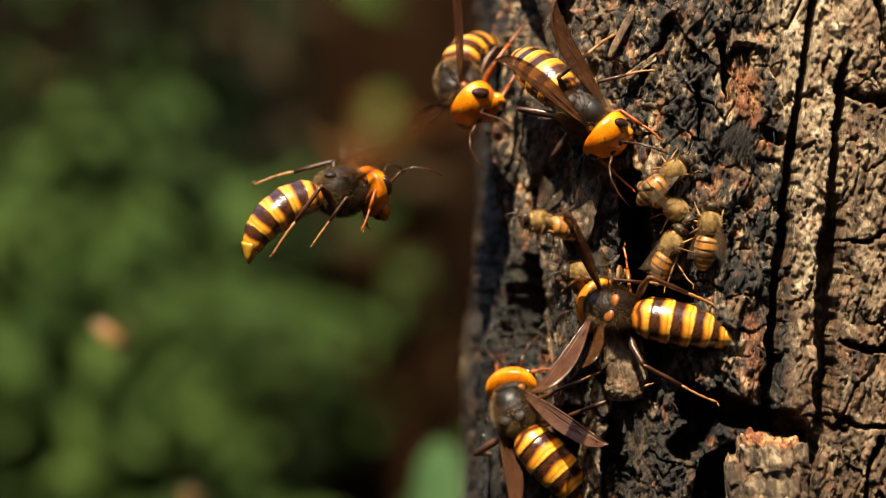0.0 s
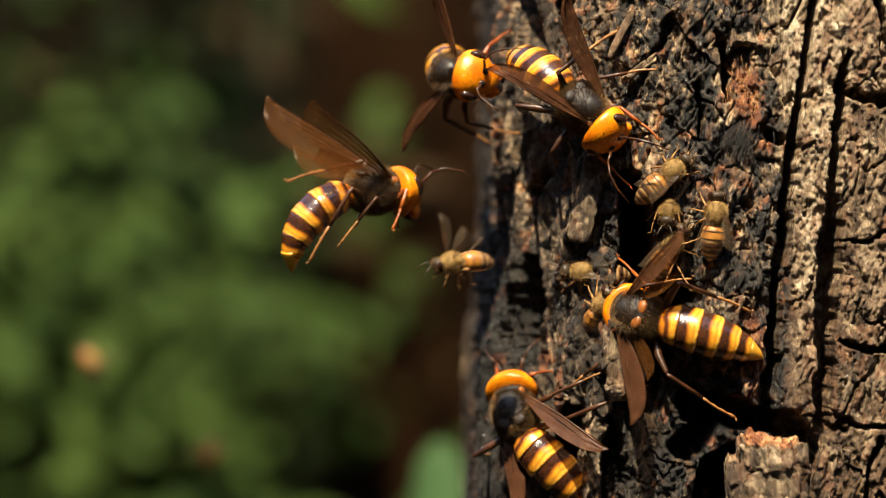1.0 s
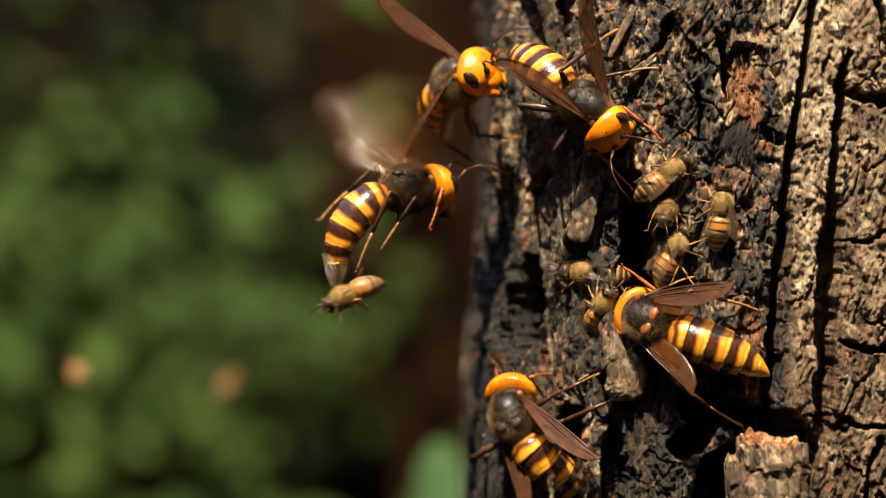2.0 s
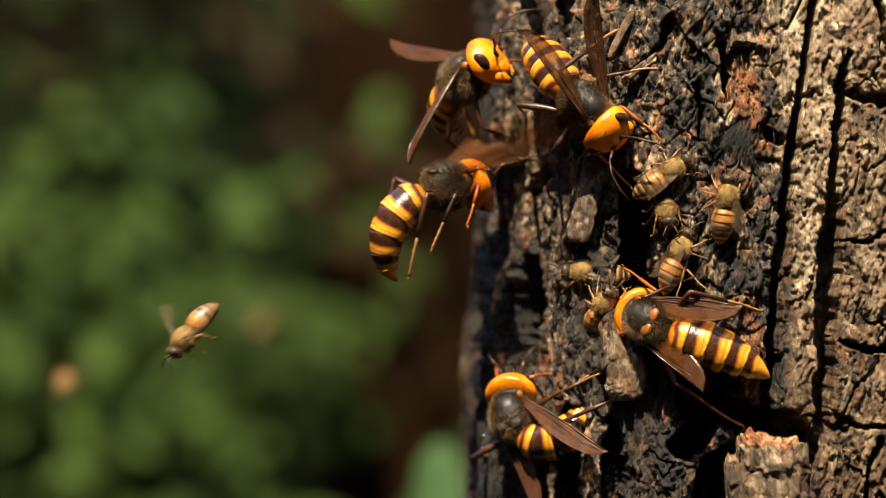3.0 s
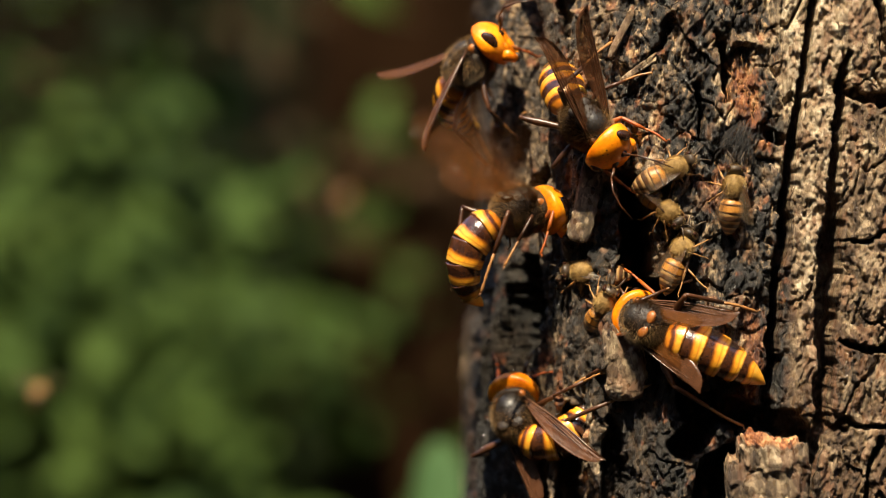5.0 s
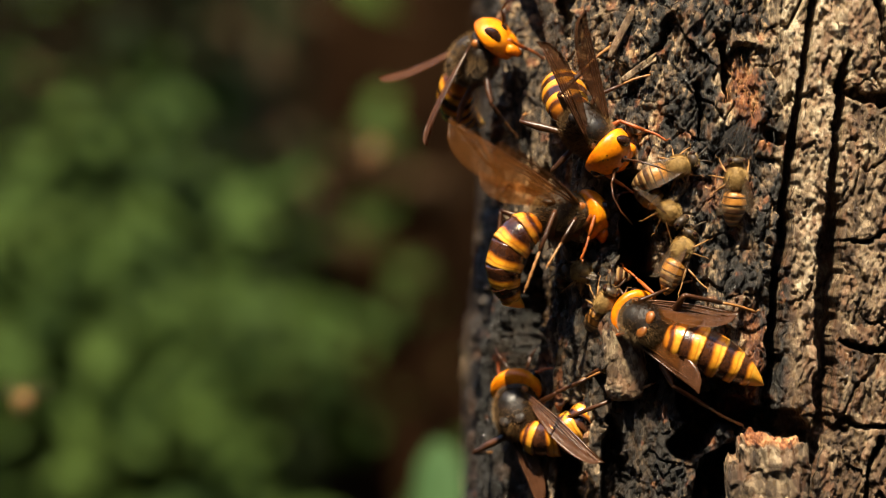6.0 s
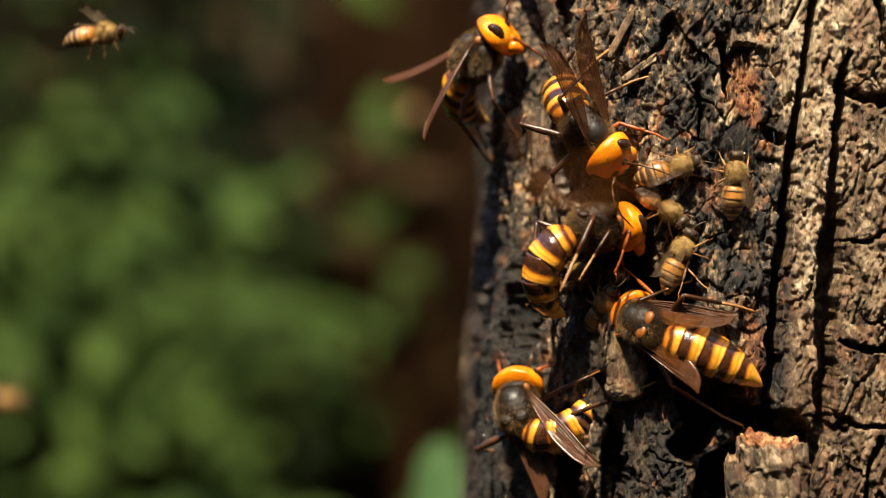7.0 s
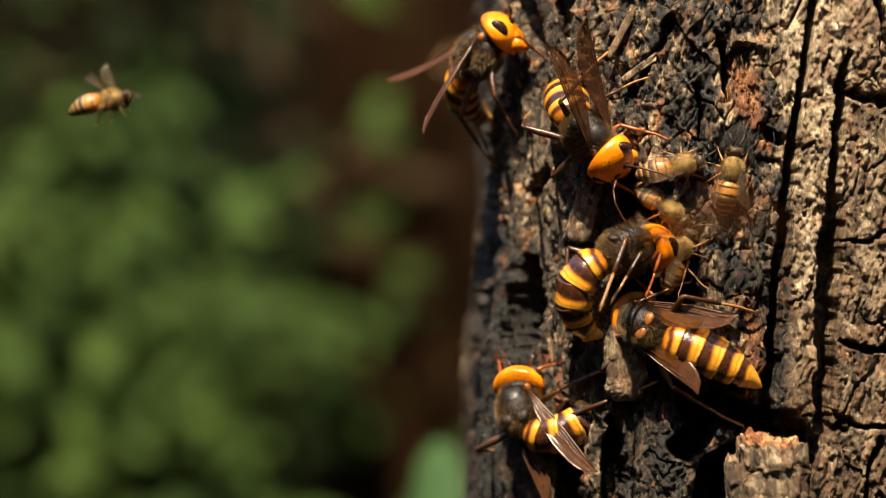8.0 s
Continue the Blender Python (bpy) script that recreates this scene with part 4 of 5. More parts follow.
def foliage(count, centre, spread, length, rng):
    pieces = []
    for _ in range(count):
        p = Vector(centre) + Vector((rng.gauss(0, spread[0]), rng.gauss(0, spread[1]), rng.gauss(0, spread[2])))
        way = Vector((rng.gauss(0, 1), rng.gauss(0, 0.7) - 0.4, rng.gauss(-0.3, 0.6)))
        face = Vector((rng.gauss(0, 0.5), rng.gauss(-0.4, 0.5), rng.gauss(0.8, 0.4)))
        size = length * rng.uniform(0.6, 1.25)
        pieces.append(leaf_piece(p, way, face, size, size * 0.5))
    return joined(pieces)


def shrub(label, foot, clumps, mat, rng):
    """A shrub of stems that end in clumps of leaves. clumps: places in metres, spread, number of leaves, blade length."""
    ob = tagged(new("shrub"), label, "shrub", "shrubs behind the tree")
    ob.location = foot
    base = Vector(foot)
    for at, spread, count, length in clumps:
        top = Vector(at) - base
        mid = Vector((top.x * 0.25 + rng.uniform(-.05, .05), top.y * 0.4, top.z * 0.6))
        pts = [(0, 0, 0), mid * 0.5, mid, mid.lerp(top, 0.6), top]
        part("stem", mesh_of("stem", *tube([Vector(p) / MM for p in pts], [9, 7, 5, 3.5, 2], 6), FAR_BARK), ob)
        part("leaf_clump", mesh_of("leaf_clump", *foliage(count * 3, top, (spread * 1.25, spread, spread * 1.25), length * 0.57, rng), mat), ob)["kind"] = "stuff"
    return ob


def far_trunk(label, x, y, radius, rng):
    pts = [(x + rng.uniform(-.02, .02), y, z) for z in (-0.1, 0.3, 0.8, 1.4, 2.2, 3.4)]
    verts, faces = tube([Vector((p[0] - x, 0, p[2])) / MM for p in pts], [radius * 1300, radius * 1080, radius * 1000, radius * 980, radius * 930, radius * 850], 20)
    ob = tagged(new("background_tree"), label, "tree trunk")
    ob.location = (x, y, 0)
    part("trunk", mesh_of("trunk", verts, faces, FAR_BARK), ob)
    return ob


def woods():
    """A dense wood all round the clearing, of leafy boughs past counting in shade-darkened green, and an added unseen
    bough.
    """
    rng = random.Random(77)
    pieces = []
    for _ in range(5200):
        a = rng.uniform(0, 2 * math.pi)
        r = 4.6 + rng.random() ** 2 * 1.5
        z = rng.uniform(0, 5.2 + 0.7 * math.sin(a * 5) + 0.5 * math.sin(a * 11))
        if math.sin(a) > 0.2:
            r += 2.5
        p = Vector((r * math.cos(a), r * math.sin(a), z))
        size = rng.uniform(0.35, 0.8)
        pieces.append(leaf_piece(p, (rng.gauss(0, 1), rng.gauss(0, 1), rng.gauss(-.4, .6)), (-math.cos(a), -math.sin(a), rng.uniform(0, 1)), size, size * 0.7))
    # an unseen bough, added overhead only to block sun and dapple the shrubs
    for _ in range(34):
        p = Vector((rng.uniform(-1.1, 0.5), rng.uniform(0.75, 2.1), rng.uniform(3.2, 3.9)))
        size = rng.uniform(0.16, 0.34)
        pieces.append(leaf_piece(p, (rng.gauss(0, 1), rng.gauss(0, 1), rng.gauss(-.2, .3)), (rng.gauss(0, .3), rng.gauss(0, .3), 1), size, size * 0.6))
    tagged(new("woods", mesh_of("woods", *joined(pieces), LEAF_SHADE)), "shade-darkened leafy wood round the clearing, with an added unseen bough", "woods", kind="stuff")


ground()
woods()
rng = random.Random(21)
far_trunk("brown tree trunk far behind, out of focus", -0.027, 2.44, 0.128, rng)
shrub("sunlit green shrub with broad leaves, out of focus", (-0.252, 2.011, 0), (
    ((-0.323, 2.011, 1.239), 0.076, 44, 0.102), ((-0.399, 2.011, 1.207), 0.068, 22, 0.102), ((-0.371, 1.858, 1.101), 0.068, 46, 0.102), ((-0.362, 2.096, 1.166), 0.060, 18, 0.085),
    ((-0.269, 2.181, 1.283), 0.060, 11, 0.085), ((-0.281, 1.841, 1.098), 0.068, 28, 0.085), ((-0.212, 1.841, 1.067), 0.076, 26, 0.085),
    ((-0.141, 2.181, 1.176), 0.068, 5, 0.085), ((-0.082, 2.266, 1.195), 0.034, 3, 0.068), ((-0.323, 1.756, 1.008), 0.085, 48, 0.102),
    ((-0.396, 2.096, 1.343), 0.085, 10, 0.102), ((-0.316, 2.181, 1.324), 0.051, 10, 0.085), ((-0.173, 2.011, 1.101), 0.068, 8, 0.085), ((-0.357, 2.181, 1.424), 0.068, 3, 0.085), ((-0.374, 1.790, 1.040), 0.068, 40, 0.102), ((-0.264, 1.790, 1.035), 0.068, 26, 0.085), ((-0.400, 1.800, 1.000), 0.085, 44, 0.100), ((-0.330, 1.780, 0.965), 0.080, 34, 0.100)), LEAF, rng)
shrub("dry brown twigs and leaves, out of focus", (-0.190, 2.351, 0), (
    ((-0.241, 2.351, 1.406), 0.068, 9, 0.076), ((-0.131, 2.351, 1.244), 0.048, 12, 0.068), ((0.000, 2.317, 1.244), 0.051, 9, 0.068), ((-0.060, 2.351, 1.370), 0.068, 6, 0.068), ((-0.230, 2.351, 0.981), 0.068, 12, 0.068), ((-0.282, 2.317, 1.406), 0.068, 5, 0.076), ((-0.114, 2.317, 1.237), 0.034, 10, 0.068)), DRY, rng)
shrub("shrub in the distance in shade-darkened green, out of focus", (-0.255, 3.541, 0), (
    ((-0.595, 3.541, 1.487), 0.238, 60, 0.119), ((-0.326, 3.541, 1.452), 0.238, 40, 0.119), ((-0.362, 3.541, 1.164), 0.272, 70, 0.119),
    ((-0.524, 3.541, 0.967), 0.272, 70, 0.119), ((-0.201, 3.541, 0.967), 0.238, 50, 0.119), ((-0.146, 3.541, 1.326), 0.204, 30, 0.119)), LEAF_SHADE, rng)


def seedling():
    ob = tagged(new("seedling"), "pale green broad leaf on a thin stalk", "plant")
    top = Vector((-0.004, 0.420, 1.131))
    ob.location = (top.x, top.y, 0)
    tip = Vector((0, 0, top.z))
    part("stem", mesh_of("stem", *tube([(0, 0, 0), (4, 3, 600), (0, 0, tip.z / MM - 60)], [2.5, 2, 1.2], 6), LEAF_PALE), ob)
    part("leaf", mesh_of("leaf", *leaf_piece(tip - Vector((-0.002, 0.004, 0.057)), (0.02, 0.1, 1), (0.1, -1, 0.3), 0.06, 0.019, ROUND), LEAF_PALE), ob)


seedling()

# ---- the hornets ----
def at_time(rows, t):
    """A pose between two rows, evenly blended."""
    for (t0, m0), (t1, m1) in zip(rows, rows[1:]):
        if t <= t1:
            f = max(0, (t - t0) / (t1 - t0))
            q = m0.to_quaternion().slerp(m1.to_quaternion(), f)
            return Matrix.Translation(m0.translation.lerp(m1.translation, f)) @ q.to_matrix().to_4x4()
    return rows[-1][1].copy()


A_ROWS = [
    (0.0, aim(mm(-18.23, 8.0, 10.49), (1, 0.42, 0.03), (-0.1, -0.15, 1))), (0.5, aim(mm(-16.91, 8.0, 9.67), (1, 0.42, 0.03), (-0.1, -0.15, 1))),
    (1.0, aim(mm(-12.62, 8.0, 10.69), (1, 0.43, 0), (-0.1, -0.15, 1))), (1.5, aim(mm(-9.37, 8.0, 10.69), (1, 0.44, 0), (-0.1, -0.15, 1))),
    (2.2, aim(mm(-4.90, 8.0, 11.10), (1, 0.45, 0.05), (-0.1, -0.18, 1))), (2.8, aim(mm(-0.90, 7.0, 11.50), (1, 0.36, 0.10), (-0.1, -0.2, 1))),
    (3.5, aim(mm(3.90, 6.0, 10.90), (1, 0.34, 0.10), (-0.1, -0.2, 1))), (4.5, aim(mm(10.97, 3.0, 8.15), (1, 0.34, 0.10), (-0.1, -0.22, 1))),
    (5.2, aim(mm(14.64, 1.0, 6.32), (0.96, 0.34, 0.08), (-0.1, -0.25, 1))), (5.8, aim(mm(19.06, -1.0, 6.09), (0.95, 0.36, 0.07), (-0.1, -0.28, 1))),
    (6.5, aim(mm(24.04, -3.0, 5.37), (0.95, 0.30, 0.06), (-0.1, -0.3, 1))), (7.0, aim(mm(26.72, -5.0, 3.78), (0.96, 0.26, 0.06), (-0.1, -0.3, 1))),
    (8.0, aim(mm(32.17, -6.0, -0.27), (0.97, 0.2, 0.08), (-0.1, -0.3, 1)))]
A_BEND = [(0.0, 10, 68), (1.0, 18, 74), (2.2, 24, 84), (3.5, 28, 98), (5.2, 30, 108), (6.5, 30, 116), (7.0, 30, 122), (8.0, 30, 130)]
B_ROWS = [
    (0.0, aim(mm(3.2, 14, 30.02), (0.42, -0.58, -0.68), (-0.8, -0.6, -0.1))), (0.5, aim(mm(2.48, 14, 31.05), (0.5, -0.75, -0.42), (-0.78, -0.6, 0.05))),
    (1.0, aim(mm(2.26, 13, 31.8), (0.58, -0.8, -0.12), (-0.75, -0.6, 0.2))), (1.5, aim(mm(2.26, 12, 30.71), (0.62, -0.78, 0.03), (-0.6, -0.55, 0.45))),
    (2.2, aim(mm(3.08, 12, 30.5), (0.64, -0.65, 0.35), (-0.55, -0.3, 0.72))), (2.8, aim(mm(3.9, 12, 30.91), (0.66, -0.5, 0.5), (-0.6, -0.2, 0.75))),
    (3.5, aim(mm(3.91, 13, 31.49), (0.67, -0.42, 0.56), (-0.6, -0.15, 0.75))), (4.5, aim(mm(4.54, 14, 33.11), (0.66, -0.32, 0.64), (-0.66, -0.12, 0.7))),
    (6.5, aim(mm(5.79, 15, 34.84), (0.65, -0.25, 0.7), (-0.7, -0.12, 0.68))), (8.0, aim(mm(6.51, 15, 35.66), (0.67, -0.2, 0.68), (-0.7, -0.1, 0.7)))]
C_ROWS = [
    (0.0, aim(mm(24.77, -3.88, 23.69), (0.71, -0.1, -0.69), (0.2, -0.9, 0.4))), (1.0, aim(mm(24.58, -3.73, 24.49), (0.71, -0.1, -0.69), (0.2, -0.9, 0.4))),
    (1.5, aim(mm(25.06, -4.1, 24.67), (0.71, -0.1, -0.69), (0.2, -0.9, 0.4))), (2.8, aim(mm(24.87, -3.95, 24.68), (0.71, -0.1, -0.69), (0.2, -0.9, 0.4))),
    (3.5, aim(mm(24.87, -3.95, 24.18), (0.71, -0.1, -0.69), (0.15, -0.9, 0.4))), (4.5, aim(mm(25.15, -4.17, 22.39), (0.71, -0.1, -0.69), (0.15, -0.9, 0.4))),
    (6.5, aim(mm(25.2, -4.59, 20.4), (0.71, -0.1, -0.69), (0.15, -0.9, 0.4))), (8.0, aim(mm(25.5, -4.8, 19.6), (0.71, -0.1, -0.69), (0.15, -0.9, 0.4)))]
D_ROWS = [
    (0.0, aim(mm(29.73, -3.37, -10.56), (-0.66, 0.74, 0.22), (-0.48, -0.85, 0.2))), (0.5, aim(mm(31.62, -4.56, -10.93), (-0.66, 0.74, 0.23), (-0.48, -0.85, 0.2))),
    (1.0, aim(mm(34.27, -6.00, -11.48), (-0.65, 0.74, 0.26), (-0.48, -0.85, 0.2))), (1.5, aim(mm(35.78, -6.72, -12.15), (-0.63, 0.74, 0.32), (-0.48, -0.85, 0.2))),
    (2.8, aim(mm(36.16, -6.89, -12.53), (-0.61, 0.74, 0.36), (-0.48, -0.85, 0.2))), (4.5, aim(mm(35.78, -6.72, -12.93), (-0.60, 0.74, 0.38), (-0.48, -0.85, 0.2))),
    (6.5, aim(mm(35.40, -6.54, -13.03), (-0.60, 0.74, 0.39), (-0.48, -0.85, 0.2))), (8.0, aim(mm(35.31, -6.50, -13.23), (-0.60, 0.74, 0.39), (-0.48, -0.85, 0.2)))]
E_ROWS = [
    (0.0, aim(mm(13.07, 9.46, -29.21), (-0.15, 0.48, 0.82), (-0.35, -0.85, 0.35))), (1.5, aim(mm(12.88, 9.85, -30.05), (-0.13, 0.48, 0.82), (-0.35, -0.85, 0.35))),
    (2.2, aim(mm(12.69, 10.25, -30.38), (-0.1, 0.48, 0.82), (-0.4, -0.85, 0.35))), (2.8, aim(mm(12.69, 10.25, -30.38), (-0.1, 0.48, 0.82), (-0.4, -0.85, 0.35))), (4.5, aim(mm(12.88, 9.85, -30.36), (-0.08, 0.48, 0.82), (-0.4, -0.85, 0.35))),
    (6.5, aim(mm(13.56, 8.53, -29.15), (-0.06, 0.48, 0.82), (-0.4, -0.85, 0.35))), (8.0, aim(mm(13.84, 7.99, -28.91), (-0.06, 0.48, 0.82), (-0.4, -0.85, 0.35)))]
# where an abdomen points from the waist, where its upper side looks, and how far it curls
B_TAIL = [(0.0, (0.35, 0.75, 0.6), (-0.5, -0.7, 0.4), 55), (0.5, (0.25, 0.8, 0.55), (-0.5, -0.8, 0.3), 40), (1.0, (-0.05, 0.93, 0.35), (-0.6, -0.6, 0.5), 45), (1.5, (-0.25, 0.95, -0.1), (-0.7, -0.4, 0.5), 50), (2.2, (-0.36, 0.82, -0.4), (-0.8, -0.45, 0.3), 50),
          (2.8, (-0.25, 0.88, -0.38), (-0.85, -0.45, 0.2), 60), (4.5, (-0.25, 0.86, -0.44), (-0.85, -0.45, 0.15), 60), (8.0, (-0.2, 0.84, -0.5), (-0.85, -0.45, 0.1), 60)]
C_TAIL = [(0.0, (-0.55, 0.5, 0.66), (-0.2, -0.85, 0.5), 45), (1.5, (-0.6, 0.5, 0.62), (-0.2, -0.85, 0.5), 45), (2.8, (-0.45, 0.5, 0.72), (-0.2, -0.85, 0.5), 45), (3.5, (-0.32, 0.52, 0.78), (-0.1, -0.85, 0.5), 45), (4.5, (-0.2, 0.66, 0.7), (-0.1, -0.85, 0.5), 45), (8.0, (-0.1, 0.76, 0.62), (-0.05, -0.8, 0.6), 45)]
D_TAIL = [(0.0, (0.96, -0.16, -0.14), (0.05, -0.88, 0.45), 30), (1.5, (0.93, -0.18, -0.27), (0.1, -0.88, 0.45), 30), (2.8, (0.92, -0.18, -0.31), (0.12, -0.88, 0.45), 28), (8.0, (0.90, -0.18, -0.36), (0.14, -0.88, 0.45), 28)]
E_TAIL = [(0.0, (0.66, -0.3, -0.68), (-0.1, -0.93, 0.3), 34), (1.5, (0.68, -0.3, -0.66), (-0.12, -0.93, 0.25), 38), (2.2, (0.72, 0.02, -0.65), (-0.48, -0.75, -0.4), 65), (2.8, (0.88, -0.36, -0.22), (-0.3, -0.35, -0.88), 124), (8.0, (0.88, -0.36, -0.24), (-0.3, -0.35, -0.88), 128)]


def tail_pose(rows, t, way, back):
    m = at_time(rows, t).to_3x3().inverted()
    return aim(Vector((-3.7, 0, -0.7)) * MM, -(m @ Vector(way)), m @ Vector(back))


def steer_tail(made, rows, tail):
    """Point the abdomen along its way in the world while the body turns, and curl its rings."""
    walk(made["abdomen"], [(t, tail_pose(rows, t, way, back)) for t, way, back, curl in tail])
    for k, ring in enumerate(made["rings"]):
        if k:
            walk(ring, [(t, ring_pose(k, ABDOMEN, curl)) for t, way, back, curl in tail])


B_WINGS = [(0.0, (-0.05, -0.2, 0.95), (-0.3, 0.9, -0.25)), (0.5, (-0.15, -0.2, 0.95), (-0.32, 0.85, -0.3)), (1.0, (-0.3, -0.1, 0.93), (-0.38, 0.72, -0.52)), (1.5, (-0.55, 0, 0.8), (-0.4, 0.55, -0.66)), (2.2, (-0.75, 0.1, 0.6), (-0.4, 0.2, -0.8)),
           (2.8, (-0.68, 0.65, 0.3), (-0.42, -0.3, -0.85)), (3.5, (-0.7, 0.66, 0.12), (-0.42, -0.3, -0.85)), (4.5, (-0.8, 0.55, -0.12), (-0.36, -0.3, -0.88)), (6.5, (-0.82, 0.45, -0.3), (-0.38, -0.3, -0.87)), (8.0, (-0.82, 0.45, -0.34), (-0.43, -0.3, -0.85))]
C_WINGS = [(0.0, (-0.42, -0.3, 0.85), (-0.78, -0.35, 0.52)), (1.0, (-0.3, -0.3, 0.9), (-0.85, -0.35, 0.4)), (1.5, (-0.2, -0.32, 0.92), (-0.87, -0.35, 0.36)), (2.8, (-0.1, -0.35, 0.93), (-0.66, -0.35, 0.68)), (3.5, (-0.05, -0.35, 0.94), (-0.53, -0.35, 0.78)),
           (4.5, (-0.16, -0.35, 0.92), (-0.48, -0.35, 0.8)), (6.5, (-0.2, -0.35, 0.91), (-0.45, -0.35, 0.82)), (8.0, (-0.2, -0.35, 0.91), (-0.42, -0.35, 0.84))]
E_WINGS = [(0.0, (0.12, -0.2, -0.97), (0.72, -0.55, -0.42)), (1.5, (0.18, -0.2, -0.96), (0.72, -0.55, -0.46)), (2.2, (0.26, -0.2, -0.94), (0.7, -0.58, -0.5)), (2.8, (0.33, -0.2, -0.92), (0.76, -0.55, -0.44)), (4.5, (0.34, -0.2, -0.92), (0.74, -0.55, -0.5)), (8.0, (0.36, -0.2, -0.91), (0.62, -0.5, -0.7))]
D_WINGS = [(0.0, (-0.6, -0.45, -0.7), (-0.4, -0.5, 0.8)), (0.5, (-0.35, -0.35, -0.85), (-0.15, -0.6, 0.8)), (0.8, (-0.05, -0.3, -0.93), (0.3, -0.6, 0.7)), (1.0, (0.1, -0.25, -0.95), (0.5, -0.6, 0.65)),
           (1.5, (0.45, -0.6, -0.7), (0.75, -0.6, 0.4)), (2.2, (0.66, -0.6, -0.7), (0.88, -0.45, 0.12)), (2.8, (0.76, -0.58, -0.7), (0.93, -0.4, -0.04)), (8.0, (0.78, -0.58, -0.7), (0.93, -0.4, -0.1))]

flier = hornet("giant hornet in flight with dangling legs and curled abdomen", A_ROWS[0][1],
               [mm(-13.70, 11.0, 3.88), mm(-19.4, 8.5, 3.6), mm(-34.38, 13.0, 9.36), mm(-14.53, 3.0, 3.28), mm(-20.6, -3.0, 3.0), mm(-30.19, -3.0, 0.11)], 62, (0, -6, 12), "wide", 0, 14)
edge_hornet = hornet("giant hornet clinging to the edge of the trunk", B_ROWS[6][1],
                     [mm(12.5, 24, 38), mm(10.2, 29, 27), mm(9.5, 32, 16), mm(15.0, 15, 34.5), mm(13.9, 19, 20.5), mm(10.3, 26, 14)], 60, (0, 5, 0), "folded", -25, 40, -45, B_WINGS)
upper_hornet = hornet("giant hornet head down on charred bark", C_ROWS[0][1],
                      [mm(38.22, -4.42, 18.91), mm(37.26, -4.07, 31.31), mm(30.61, 0.16, 38.11), mm(33.49, -1.4, 10.57), mm(20.47, 8.28, 15.38), mm(15.1, 15.32, 24.93)], 60, (46, -14, -8), "folded", 0, 30, 0, C_WINGS)
lower_hornet = hornet("giant hornet attacking a bee beside the nest hole", D_ROWS[3][1],
                      [mm(28.69, 1.35, -15.95), mm(21.93, 6.79, -25.28), mm(52.09, -5.98, -30.48), mm(31.57, -0.39, -2.9), mm(44.09, -5.05, -4.84), mm(55.05, -6, -10.95)], 30, (0, 24, 0), "half", 0, 24, 0, D_WINGS, (4.4, 0, -1.6))
foot_hornet = hornet("giant hornet with its abdomen curled under", E_ROWS[0][1],
                     [mm(10.17, 26.43, -17.9), mm(8.97, 30.24, -27.66), mm(10.17, 26.43, -38.03), mm(20.43, 7.28, -21.75), mm(30.54, -0.84, -20.86), mm(36.3, -3.69, -23.7)], 45, (0, 26, -6), "folded", 0, 28, 0, E_WINGS, (4.9, 0, -1.0))

# ---- the bees ----
BEES = {
    "upper": [(0, mm(40.19, -6.62, 13.59), (0.72, -0.1, 0.66), (-0.1, -1, 0.1)), (2.8, mm(40.19, -6.62, 13.89), (0.78, -0.1, 0.55), (-0.1, -1, 0.1)), (8, mm(41.92, -7.1, 14.66), (0.97, -0.1, 0.2), (0, -1, 0.1))],
    "right": [(0, mm(46.35, -8, 4.52), (0.12, -0.1, 0.98), (0.1, -1, -0.1)), (1.5, mm(47.9, -8.21, 7.17), (0.08, -0.1, 0.98), (0.1, -1, -0.1)), (3.5, mm(49.65, -8.37, 9.71), (0.12, -0.1, 0.98), (0.1, -1, -0.1)),
              (4.5, mm(50.23, -8.41, 10.4), (0.1, -0.1, 0.98), (0.1, -1, -0.1)), (6.5, mm(50.91, -8.45, 12.85), (0.04, -0.1, 0.98), (0.1, -1, -0.1)), (8, mm(50.23, -8.41, 14.03), (0.15, -0.1, 0.97), (0.1, -1, -0.1))],
    "middle": [(0, mm(40.67, -5.73, 6.81), (0.72, -0.3, -0.6), (0.2, -1, 0.2)), (1.5, mm(39.13, -5.25, 6.82), (-0.3, -0.7, -0.6), (0, -0.6, 0.8)), (4.5, mm(39.32, -5.31, 6.52), (0.5, -0.5, -0.6), (0.2, -1, 0.4)), (8, mm(39.9, -5.5, 6.52), (0.72, -0.3, -0.6), (0.2, -1, 0.2))],
    "lower": [(0, mm(40.09, -5.56, 1.09), (0.4, -0.3, 0.85), (-0.6, -0.8, 0.1)), (1.5, mm(40.57, -5.7, 1.09), (0.5, -0.3, 0.8), (-0.6, -0.8, 0.1)), (2.8, mm(41.49, -6.47, 0.1), (0.4, -0.1, 0.9), (-0.5, -0.85, 0.1)), (8, mm(41.78, -6.55, 0.1), (0.4, -0.1, 0.9), (-0.5, -0.85, 0.1))],
    "shaded": [(0, mm(24.75, 2.69, -3.92), (-0.98, 0.1, 0.05), (0, -0.9, 0.4)), (8, mm(24.75, 2.69, -4.12), (-0.98, 0.1, 0.05), (0, -0.9, 0.4))],
    "caught": [(0, mm(28.37, -0.52, -9.69), (0.3, -0.6, 0.7), (-0.2, -0.8, -0.5)), (8, mm(28.75, -0.77, -9.48), (0.3, -0.6, 0.7), (-0.2, -0.8, -0.5))],
}
